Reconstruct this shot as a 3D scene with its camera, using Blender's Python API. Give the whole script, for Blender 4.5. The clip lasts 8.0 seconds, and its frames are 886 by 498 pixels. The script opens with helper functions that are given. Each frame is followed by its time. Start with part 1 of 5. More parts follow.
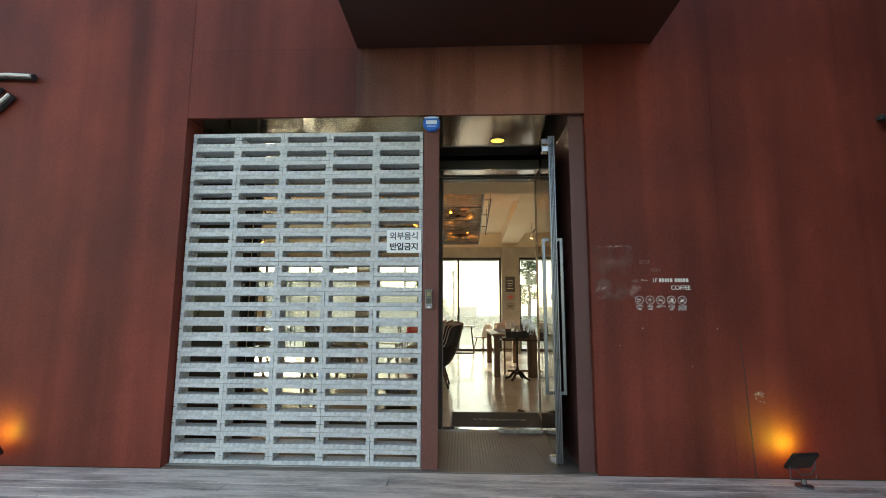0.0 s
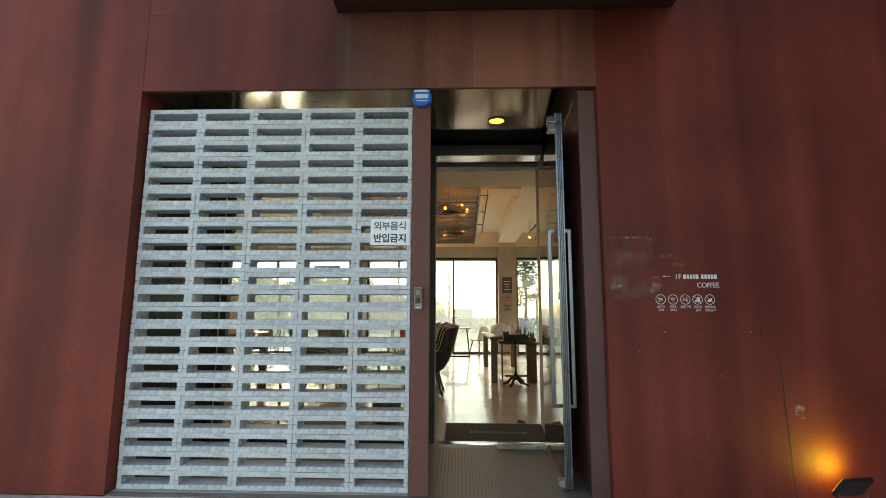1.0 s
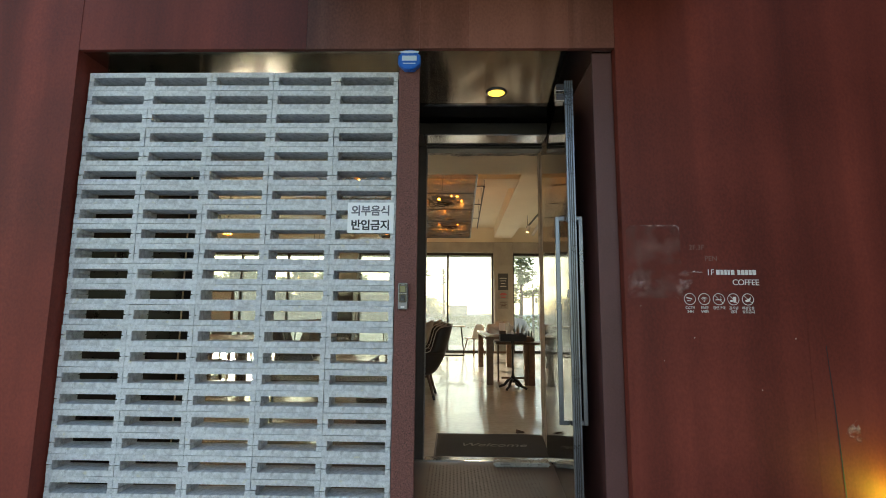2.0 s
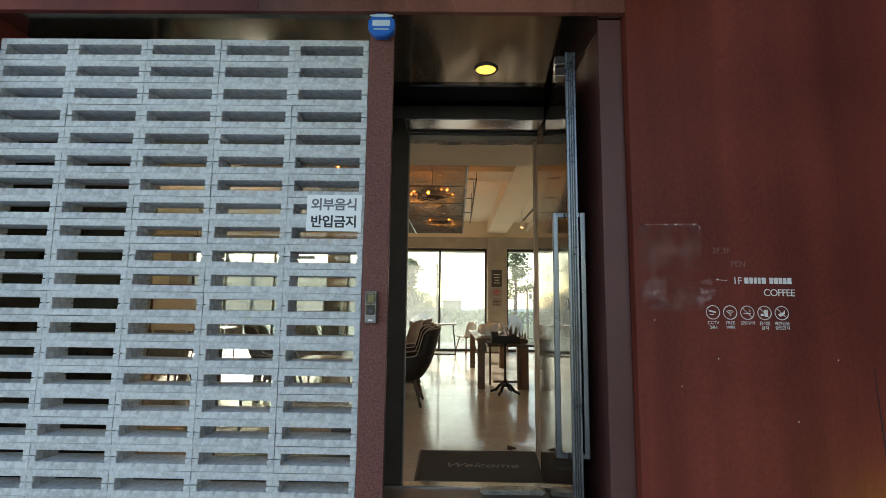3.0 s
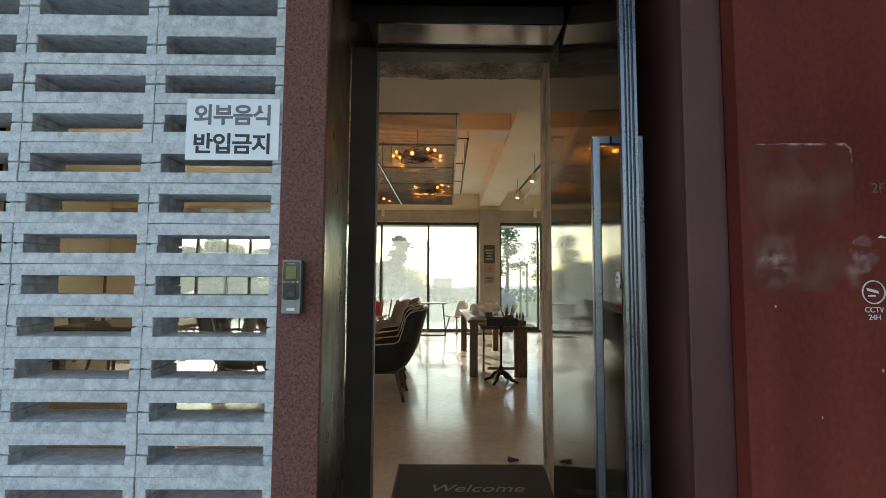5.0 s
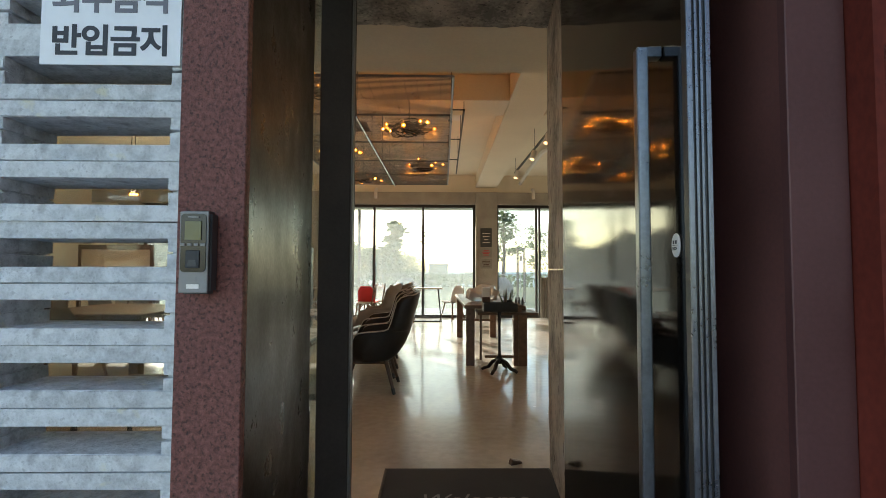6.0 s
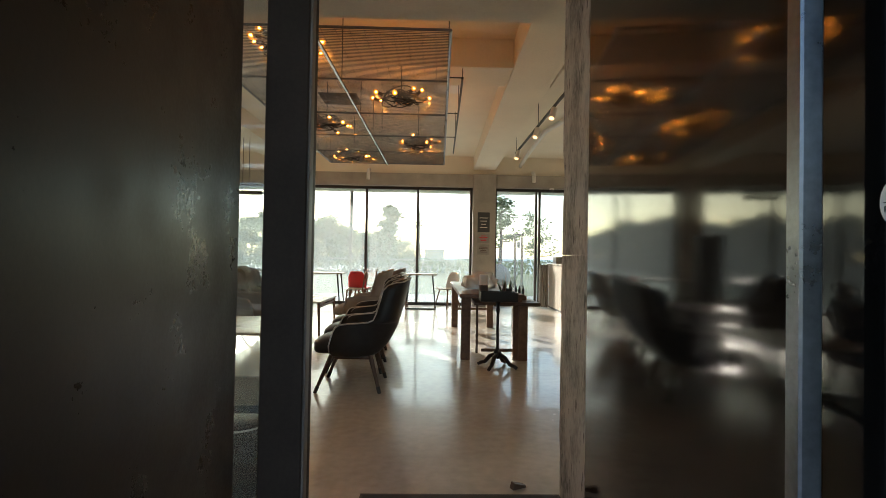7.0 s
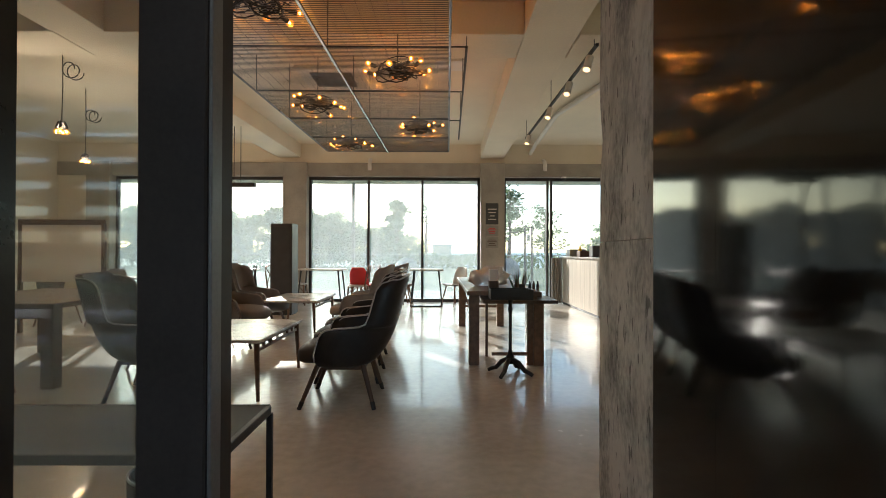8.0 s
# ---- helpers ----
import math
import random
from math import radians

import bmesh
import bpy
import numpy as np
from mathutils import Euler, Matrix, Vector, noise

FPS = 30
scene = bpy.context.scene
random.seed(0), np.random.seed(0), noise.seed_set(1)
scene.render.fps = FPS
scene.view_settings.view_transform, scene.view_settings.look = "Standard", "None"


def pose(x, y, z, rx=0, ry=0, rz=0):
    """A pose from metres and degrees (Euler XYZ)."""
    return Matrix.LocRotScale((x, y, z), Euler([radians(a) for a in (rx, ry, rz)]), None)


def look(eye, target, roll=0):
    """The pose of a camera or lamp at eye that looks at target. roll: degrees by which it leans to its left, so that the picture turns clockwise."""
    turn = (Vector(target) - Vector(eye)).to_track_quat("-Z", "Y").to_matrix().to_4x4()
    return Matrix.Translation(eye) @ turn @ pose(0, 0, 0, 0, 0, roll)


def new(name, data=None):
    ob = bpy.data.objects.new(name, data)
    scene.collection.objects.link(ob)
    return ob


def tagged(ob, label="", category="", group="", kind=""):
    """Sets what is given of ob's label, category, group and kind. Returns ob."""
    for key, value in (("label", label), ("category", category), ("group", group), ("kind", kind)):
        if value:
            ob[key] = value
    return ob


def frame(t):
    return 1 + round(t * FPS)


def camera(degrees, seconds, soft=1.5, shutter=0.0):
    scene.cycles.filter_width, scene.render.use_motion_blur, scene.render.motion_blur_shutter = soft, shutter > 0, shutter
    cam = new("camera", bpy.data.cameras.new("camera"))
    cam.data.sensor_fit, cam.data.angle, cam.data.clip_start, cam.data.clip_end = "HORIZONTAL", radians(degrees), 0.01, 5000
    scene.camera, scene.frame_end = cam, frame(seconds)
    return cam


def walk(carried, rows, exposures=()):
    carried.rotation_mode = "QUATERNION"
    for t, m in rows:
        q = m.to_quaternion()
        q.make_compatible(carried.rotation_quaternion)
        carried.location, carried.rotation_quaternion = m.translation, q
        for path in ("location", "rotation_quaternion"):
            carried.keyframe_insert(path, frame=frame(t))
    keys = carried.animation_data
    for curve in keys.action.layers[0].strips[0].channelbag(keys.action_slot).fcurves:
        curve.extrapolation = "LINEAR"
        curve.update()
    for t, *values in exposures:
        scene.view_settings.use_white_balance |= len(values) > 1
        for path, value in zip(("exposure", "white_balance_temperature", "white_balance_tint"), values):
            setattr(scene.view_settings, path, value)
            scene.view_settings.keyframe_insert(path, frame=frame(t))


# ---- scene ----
cam = camera(85.3, 8.0, 0.9)
PATH = [
    (0, (0.32, -3.729, 1.156), (0.238, -1.749, 1.425), 0.2),
    (0.5, (0.323, -3.476, 1.148), (0.249, -1.496, 1.423), 0.2),
    (1, (0.327, -3.23, 1.153), (0.263, -1.251, 1.43), 0.2),
    (1.5, (0.315, -2.954, 1.154), (0.261, -0.974, 1.424), 0.4),
    (3, (0.422, -2.279, 1.279), (0.399, -0.293, 1.517), 0.7),
    (3.5, (0.4, -2.01, 1.293), (0.386, -0.022, 1.507), 1.1),
    (4, (0.403, -1.803, 1.288), (0.398, 0.188, 1.484), 1.0),
    (4.5, (0.438, -1.562, 1.296), (0.444, 0.43, 1.47), 0.6),
    (6, (0.492, -0.861, 1.241), (0.525, 1.137, 1.331), 0.2),
    (6.5, (0.522, -0.61, 1.256), (0.565, 1.388, 1.318), 0.3),
    (7, (0.528, -0.298, 1.231), (0.577, 1.701, 1.263), 1.0),
    (7.5, (0.552, 0.024, 1.213), (0.594, 2.024, 1.233), 0.9),
    (8, (0.585, 0.335, 1.21), (0.600, 2.335, 1.221), 0.2),
]
EXPOSURES = [(0, 1.82, 7900, 10), (3, 1.62, 7200, 10), (4.5, 1.60, 6900, 10), (6.5, 1.70, 6700, 10), (8, 1.68, 6020, 10)]
walk(cam, [(t, look(eye, target, roll)) for t, eye, target, roll in PATH], EXPOSURES)

# ---- daylight ----
SUN_AZ, SUN_EL = radians(24), radians(19)      # towards the sea, to the west of the building's axis
world = bpy.data.worlds.new("sky")
scene.world = world
world.use_nodes = True
wn = world.node_tree
sky = wn.nodes.new("ShaderNodeTexSky")
sky.sky_type = 'NISHITA'
sky.sun_disc = False
sky.sun_elevation, sky.sun_rotation = SUN_EL, -SUN_AZ
sky.air_density, sky.dust_density = 1.0, 1.0
wn.links.new(sky.outputs[0], wn.nodes["Background"].inputs[0])
wn.nodes["Background"].inputs[1].default_value = 0.15
sun = new("sun", bpy.data.lights.new("sun", 'SUN'))
sun.data.energy, sun.data.angle, sun.data.color = 2.6, radians(0.6), (1.0, 0.90, 0.76)
sun_to = Vector((-math.sin(SUN_AZ) * math.cos(SUN_EL), math.cos(SUN_AZ) * math.cos(SUN_EL), math.sin(SUN_EL)))
sun.matrix_world = look(sun_to * 60, (0, 0, 0))

# ---- materials ----
def mat(name, color, rough=0.5, metal=0.0, vary=0.15, scale=6.0, fine=90.0, bump=0.1, rough_vary=0.1, stretch=(1, 1, 1), coat=0.0, second=None, second_amount=0.5, spec=0.5, span=(0.5, 1.0)):
    """A surface with large and fine variation, in metres of the object's own space."""
    m = bpy.data.materials.new(name)
    m.use_nodes = True
    nt = m.node_tree
    b = nt.nodes["Principled BSDF"]
    tc = nt.nodes.new("ShaderNodeTexCoord")
    mp = nt.nodes.new("ShaderNodeMapping")
    mp.inputs["Scale"].default_value = stretch
    nt.links.new(tc.outputs["Object"], mp.inputs[0])
    big = nt.nodes.new("ShaderNodeTexNoise")
    big.inputs["Scale"].default_value, big.inputs["Detail"].default_value = scale, 6
    small = nt.nodes.new("ShaderNodeTexNoise")
    small.inputs["Scale"].default_value, small.inputs["Detail"].default_value = fine, 4
    for n in (big, small):
        nt.links.new(mp.outputs[0], n.inputs["Vector"])
    add = nt.nodes.new("ShaderNodeMath")
    add.operation = 'MULTIPLY_ADD'
    nt.links.new(small.outputs[0], add.inputs[0])
    add.inputs[1].default_value = 0.45
    nt.links.new(big.outputs[0], add.inputs[2])
    rnd = nt.nodes.new("ShaderNodeObjectInfo")
    add2 = nt.nodes.new("ShaderNodeMath")
    add2.operation = 'MULTIPLY_ADD'
    nt.links.new(rnd.outputs["Random"], add2.inputs[0])
    add2.inputs[1].default_value = 0.12
    nt.links.new(add.outputs[0], add2.inputs[2])
    ramp = nt.nodes.new("ShaderNodeValToRGB")
    lo = [max(0, c * (1 - vary)) for c in color]
    hi = [min(1, c * (1 + vary)) for c in color]
    if second:
        hi = [c * (1 - second_amount) + s * second_amount for c, s in zip(color, second)]
    ramp.color_ramp.elements[0].position, ramp.color_ramp.elements[0].color = span[0], (*lo, 1)
    ramp.color_ramp.elements[1].position, ramp.color_ramp.elements[1].color = span[1], (*hi, 1)
    nt.links.new(add2.outputs[0], ramp.inputs[0])
    nt.links.new(ramp.outputs[0], b.inputs["Base Color"])
    mr = nt.nodes.new("ShaderNodeMapRange")
    mr.inputs["From Min"].default_value, mr.inputs["From Max"].default_value = 0.45, 1.0
    mr.inputs["To Min"].default_value, mr.inputs["To Max"].default_value = max(0.02, rough - rough_vary), min(1, rough + rough_vary)
    nt.links.new(add.outputs[0], mr.inputs[0])
    nt.links.new(mr.outputs[0], b.inputs["Roughness"])
    b.inputs["Metallic"].default_value = metal
    b.inputs["Specular IOR Level"].default_value = spec
    b.inputs["Coat Weight"].default_value = coat
    if bump:
        bp = nt.nodes.new("ShaderNodeBump")
        bp.inputs["Strength"].default_value, bp.inputs["Distance"].default_value = bump, 0.01
        nt.links.new(add.outputs[0], bp.inputs["Height"])
        nt.links.new(bp.outputs[0], b.inputs["Normal"])
    return m


def glow(name, color, strength):
    m = bpy.data.materials.new(name)
    m.use_nodes = True
    b = m.node_tree.nodes["Principled BSDF"]
    b.inputs["Base Color"].default_value = (*color, 1)
    b.inputs["Emission Color"].default_value = (*color, 1)
    b.inputs["Emission Strength"].default_value = strength
    return m


def pane_glass(name, tint=(0.93, 0.97, 0.96), gloss=0.02, dust_haze=0.0, even=0.0):
    m = bpy.data.materials.new(name)
    m.use_nodes = True
    nt = m.node_tree
    nt.nodes.remove(nt.nodes["Principled BSDF"])
    out = nt.nodes["Material Output"]
    tr = nt.nodes.new("ShaderNodeBsdfTransparent")
    tr.inputs[0].default_value = (*tint, 1)
    gl = nt.nodes.new("ShaderNodeBsdfGlossy")
    gl.inputs["Roughness"].default_value = gloss
    lw = nt.nodes.new("ShaderNodeLayerWeight")
    pw = nt.nodes.new("ShaderNodeMath")
    pw.operation = 'POWER'
    pw.inputs[1].default_value = 5.0
    nt.links.new(lw.outputs["Facing"], pw.inputs[0])
    fr = nt.nodes.new("ShaderNodeMapRange")
    fr.inputs["To Min"].default_value, fr.inputs["To Max"].default_value = 0.045, 0.9
    nt.links.new(pw.outputs[0], fr.inputs[0])
    mix = nt.nodes.new("ShaderNodeMixShader")
    nt.links.new(fr.outputs[0], mix.inputs[0])
    nt.links.new(tr.outputs[0], mix.inputs[1])
    nt.links.new(gl.outputs[0], mix.inputs[2])
    last = mix
    if dust_haze:
        # Pale film: dust on the entrance pane, painted haze on the sea panes.
        df = nt.nodes.new("ShaderNodeMixShader")
        for k, kind in ((1, "ShaderNodeBsdfTranslucent"), (2, "ShaderNodeBsdfDiffuse")):
            film = nt.nodes.new(kind)
            film.inputs[0].default_value = (0.70, 0.78, 0.79, 1)
            nt.links.new(film.outputs[0], df.inputs[k])
        df.inputs[0].default_value = 0.35
        tc = nt.nodes.new("ShaderNodeTexCoord")
        no = nt.nodes.new("ShaderNodeTexNoise")
        no.inputs["Scale"].default_value, no.inputs["Detail"].default_value = 1.3, 8
        nt.links.new(tc.outputs["Object"], no.inputs["Vector"])
        mr = nt.nodes.new("ShaderNodeMapRange")
        mr.inputs["From Min"].default_value, mr.inputs["From Max"].default_value = 0.15, 0.85
        mr.inputs["To Min"].default_value, mr.inputs["To Max"].default_value = dust_haze * even, dust_haze
        nt.links.new(no.outputs[0], mr.inputs[0])
        m2 = nt.nodes.new("ShaderNodeMixShader")
        nt.links.new(mr.outputs[0], m2.inputs[0])
        nt.links.new(mix.outputs[0], m2.inputs[1])
        nt.links.new(df.outputs[0], m2.inputs[2])
        last = m2
    nt.links.new(last.outputs[0], out.inputs[0])
    return m


def corten(name, base, light, runs):
    """Weathering steel: brown-red rust, cloudy mottling, a few soft pale runs, fine speckle."""
    m = mat(name, base, 0.58, 0.0, 0.35, 1.3, 75.0, 0.10, 0.1, (1, 1, 0.7), 0.0, light, 0.8, spec=0.28)
    nt = m.node_tree
    b = nt.nodes["Principled BSDF"]
    tc = nt.nodes.new("ShaderNodeTexCoord")
    last = b.inputs["Base Color"].links[0].from_socket
    for stretch, lo, hi, amount, p0, p1, seed in (((2.1, 2.1, 0.10), (0.58, 0.54, 0.54), (1.75, 1.75, 1.78), runs, 0.36, 0.70, 4.45), ((9.0, 9.0, 0.35), (1, 1, 1), (1.7, 2.0, 2.2), 0.3 * runs, 0.60, 0.76, 7.7), ((16.0, 16.0, 14.0), (1, 1, 1), (1.5, 1.6, 1.7), 0.35, 0.66, 0.80, 1.3)):
        mp = nt.nodes.new("ShaderNodeMapping")
        mp.inputs["Scale"].default_value, mp.inputs["Location"].default_value = stretch, (seed, seed, seed)
        no = nt.nodes.new("ShaderNodeTexNoise")
        no.inputs["Scale"].default_value, no.inputs["Detail"].default_value, no.inputs["Distortion"].default_value = 1.0, 6, 0.4
        nt.links.new(tc.outputs["Object"], mp.inputs[0])
        nt.links.new(mp.outputs[0], no.inputs["Vector"])
        rp = nt.nodes.new("ShaderNodeValToRGB")
        rp.color_ramp.elements[0].position, rp.color_ramp.elements[0].color = p0, (*lo, 1)
        rp.color_ramp.elements[1].position, rp.color_ramp.elements[1].color = p1, (*hi, 1)
        nt.links.new(no.outputs[0], rp.inputs[0])
        mul = nt.nodes.new("ShaderNodeMix")
        mul.data_type, mul.blend_type = 'RGBA', 'MULTIPLY'
        mul.inputs[0].default_value = amount
        nt.links.new(last, mul.inputs[6])
        nt.links.new(rp.outputs[0], mul.inputs[7])
        last = mul.outputs[2]
    nt.links.new(last, b.inputs["Base Color"])
    return m


M_CORTEN = corten("weathering_steel", (0.126, 0.0202, 0.0130), (0.215, 0.043, 0.0275), 0.68)
M_PLATE = corten("streaked_weathering_steel", (0.150, 0.050, 0.033), (0.27, 0.108, 0.080), 0.9)
M_POST = mat("rusted_post_steel", (0.145, 0.043, 0.034), 0.6, 0.0, 0.3, 110.0, 380.0, 0.6, 0.1, second=(0.32, 0.125, 0.098), second_amount=0.9, span=(0.5, 1.0))
# Dark brown with the canopy's underside shade put into the colour.
M_CANOPYSHADE = mat("canopy_shade_brown", (0.050, 0.017, 0.012), 0.6, 0.0, 0.35, 1.2, 60.0, 0.1)
M_LINING = mat("dark_maroon_lining", (0.15, 0.058, 0.050), 0.55, 0.0, 0.3, 3.0, 90.0, 0.15)
M_MAROON = mat("maroon_steel", (0.10, 0.036, 0.034), 0.5, 0.1, 0.2, 2.0, 90.0, 0.1, second=(0.16, 0.07, 0.065))
M_BLOCK = mat("grey_cement_block", (0.60, 0.62, 0.625), 0.85, 0.0, 0.28, 34.0, 170.0, 0.6, 0.05, span=(0.54, 0.94), second=(0.76, 0.78, 0.785), second_amount=0.8)
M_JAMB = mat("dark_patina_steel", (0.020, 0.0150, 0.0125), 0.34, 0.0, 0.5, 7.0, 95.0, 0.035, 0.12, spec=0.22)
M_BLACKGLASS = mat("gloss_black_panel", (0.014, 0.013, 0.013), 0.09, 0.0, 0.2, 2.0, 40.0, 0.0, 0.02)
M_SOFFIT = mat("brushed_dark_steel", (0.42, 0.39, 0.345), 0.12, 0.95, 0.3, 1.2, 4.0, 0.12, 0.05, (3.5, 0.5, 1))
M_DOOR = mat("polished_black_steel", (0.006, 0.0058, 0.0056), 0.075, 0.0, 0.3, 2.0, 60.0, 0.014, 0.035, spec=0.24)
M_POSTPAINT = mat("grey_black_post_paint", (0.046, 0.037, 0.033), 0.55, 0.0, 0.25, 4.0, 80.0, 0.06, spec=0.2)
M_FRAME = mat("black_painted_steel", (0.046, 0.043, 0.042), 0.38, 0.3, 0.3, 4.0, 80.0, 0.05)
M_GREYFRAME = mat("worn_grey_frame_paint", (0.17, 0.16, 0.155), 0.45, 0.1, 0.3, 6.0, 90.0, 0.08)
M_STEEL = mat("brushed_stainless_steel", (0.55, 0.55, 0.55), 0.14, 1.0, 0.15, 3.0, 120.0, 0.03)
M_RAWSTEEL = mat("worn_raw_steel", (0.17, 0.185, 0.21), 0.33, 0.9, 0.3, 5.0, 90.0, 0.08)
M_DECK = mat("weathered_grey_decking", (0.52, 0.415, 0.345), 0.8, 0.0, 0.6, 7.0, 70.0, 0.6, 0.08, (0.30, 1.6, 1), second=(0.80, 0.69, 0.61), second_amount=1.0, span=(0.48, 0.92))
M_PIER = mat("weathered_cast_concrete", (0.43, 0.42, 0.395), 0.8, 0.0, 0.6, 3.4, 34.0, 0.8, 0.1, (1.3, 1.3, 0.9), second=(0.62, 0.59, 0.54), second_amount=0.9, span=(0.58, 0.88))
M_CONC = mat("raw_concrete", (0.42, 0.395, 0.355), 0.75, 0.0, 0.35, 2.2, 40.0, 0.35, 0.1, second=(0.48, 0.44, 0.38))
M_FLOOR = mat("polished_concrete_floor", (0.55, 0.515, 0.445), 0.25, 0.0, 0.3, 0.9, 14.0, 0.0, 0.03, second=(0.66, 0.625, 0.55), second_amount=0.8, coat=0.3)
M_PAINT = mat("cream_wall_paint", (0.78, 0.71, 0.58), 0.7, 0.0, 0.08, 1.2, 40.0, 0.06)
M_TREAD = mat("steel_tread_plate", (0.185, 0.15, 0.13), 0.46, 0.25, 0.3, 3.0, 70.0, 0.05)
M_BLACKIRON = mat("black_cast_iron", (0.02, 0.02, 0.02), 0.45, 0.2, 0.3, 8.0, 120.0, 0.15)
M_LEATHER = mat("black_leather", (0.028, 0.0265, 0.0265), 0.42, 0.0, 0.3, 8.0, 160.0, 0.2, spec=0.32)
M_TANCLOTH = mat("tan_upholstery", (0.30, 0.285, 0.26), 0.75, 0.0, 0.2, 6.0, 220.0, 0.2)
M_TAUPE = mat("taupe_upholstery", (0.16, 0.148, 0.135), 0.7, 0.0, 0.2, 6.0, 220.0, 0.2)
M_GREYCLOTH = mat("grey_upholstery", (0.16, 0.155, 0.15), 0.7, 0.0, 0.2, 6.0, 220.0, 0.2)
M_DARKWOOD = mat("dark_stained_wood", (0.085, 0.05, 0.032), 0.45, 0.0, 0.4, 3.0, 40.0, 0.1, 0.1, (8, 8, 0.7))
M_TABLEWOOD = mat("brown_oiled_wood", (0.15, 0.085, 0.05), 0.4, 0.0, 0.4, 3.0, 50.0, 0.1, 0.1, (7, 0.7, 7))
M_TOPLIGHT = mat("pale_laminate_top", (0.50, 0.48, 0.44), 0.3, 0.0, 0.1, 3.0, 60.0, 0.02)
M_WHITE = mat("white_plastic", (0.78, 0.76, 0.72), 0.4, 0.0, 0.05, 5.0, 80.0, 0.03)
M_RED = mat("red_plastic", (0.62, 0.03, 0.035), 0.4, 0.0, 0.1, 5.0, 80.0, 0.03)
M_RUBBER = mat("charcoal_rubber_mat", (0.045, 0.046, 0.048), 0.85, 0.0, 0.3, 5.0, 300.0, 0.4)
M_MATTEXT = mat("pale_grey_mat_pile", (0.28, 0.28, 0.28), 0.9, 0.0, 0.2, 5.0, 300.0, 0.4)
M_BLUE = mat("blue_plastic_badge", (0.015, 0.16, 0.62), 0.3, 0.0, 0.1, 10.0, 120.0, 0.0)
M_BADGEWHITE = mat("white_badge_print", (0.65, 0.78, 0.86), 0.4, 0.0, 0.05)
M_PAPER = mat("laminated_white_paper", (0.88, 0.89, 0.90), 0.35, 0.0, 0.05, 5.0, 60.0, 0.05)
M_INK = mat("black_ink", (0.025, 0.025, 0.03), 0.5, 0.0, 0.1)
M_GREYPRINT = mat("worn_white_lettering", (0.80, 0.77, 0.73), 0.6, 0.0, 0.15)
M_FADEDPRINT = mat("faded_lettering", (0.20, 0.10, 0.085), 0.6, 0.0, 0.2)
M_READER = mat("dark_grey_plastic", (0.06, 0.062, 0.065), 0.4, 0.0, 0.15, 8.0, 200.0, 0.05)
M_READERLIGHT = mat("silver_grey_plastic", (0.25, 0.245, 0.24), 0.4, 0.2, 0.1)
M_LCD = mat("olive_display", (0.12, 0.12, 0.045), 0.15, 0.0, 0.1)
M_FILAMENT = glow("filament", (1.0, 0.38, 0.06), 60.0)
M_DOWNLIGHT = glow("warm_downlight_lens", (1.0, 0.60, 0.08), 0.95)
M_SPOTFACE = glow("warm_spot_lens", (1.0, 0.62, 0.26), 0.9)
# Film on the sea panes stands in for the haze outdoors.
M_GLASS = pane_glass("window_glass", (0.80, 0.88, 0.88), 0.02, 0.22, 0.72)
M_CLEARPANE = pane_glass("clear_window_glass", (0.80, 0.88, 0.90), 0.02, 0.07, 0.7)
M_DIRTY = pane_glass("dusty_window_glass", (0.86, 0.90, 0.90), 0.03, 0.12)
M_GRASS = mat("lawn", (0.07, 0.11, 0.025), 0.9, 0.0, 0.4, 0.6, 30.0, 0.4, second=(0.14, 0.17, 0.05))
M_PAVE = mat("grey_paving", (0.30, 0.29, 0.27), 0.85, 0.0, 0.2, 0.8, 30.0, 0.2)
M_SEA = mat("sea_water", (0.16, 0.26, 0.28), 0.6, 0.0, 0.2, 0.05, 0.8, 0.1)
M_BARK = mat("pine_bark", (0.09, 0.06, 0.045), 0.9, 0.0, 0.4, 6.0, 60.0, 0.5)
M_PINE = mat("pine_needles", (0.055, 0.10, 0.06), 0.8, 0.0, 0.4, 2.0, 30.0, 0.0, second=(0.10, 0.14, 0.06))
_nt = M_PINE.node_tree
_tl = _nt.nodes.new("ShaderNodeBsdfTranslucent")
_tl.inputs[0].default_value = (0.16, 0.22, 0.09, 1)
_mx = _nt.nodes.new("ShaderNodeMixShader")
_mx.inputs[0].default_value = 0.5
_nt.links.new(_nt.nodes["Principled BSDF"].outputs[0], _mx.inputs[1])
_nt.links.new(_tl.outputs[0], _mx.inputs[2])
_nt.links.new(_mx.outputs[0], _nt.nodes["Material Output"].inputs[0])


# ---- building helpers ----
def thing(name, label, category, group="", kind="", at=(0, 0, 0), turn=0.0):
    ob = new(name)
    ob.empty_display_size = 0.1
    ob.matrix_world = pose(*at, 0, 0, turn)
    return tagged(ob, label, category, group, kind)


def mesh_of(name, bm, material, smooth=False):
    me = bpy.data.meshes.new(name)
    bmesh.ops.recalc_face_normals(bm, faces=bm.faces)
    bm.to_mesh(me)
    bm.free()
    for p in me.polygons:
        p.use_smooth = smooth
    for m in (material if isinstance(material, (list, tuple)) else [material]):
        me.materials.append(m)
    return me


def part(name, bm, material, parent, label="", smooth=False, m=None):
    ob = new(name, mesh_of(name, bm, material, smooth))
    ob.parent = parent
    if m is not None:
        ob.matrix_basis = m
    return tagged(ob, label)


def structure(name, bm, material, label, category, smooth=False, m=None):
    ob = new(name, mesh_of(name, bm, material, smooth))
    if m is not None:
        ob.matrix_world = m
    return tagged(ob, label, category, kind="structure")


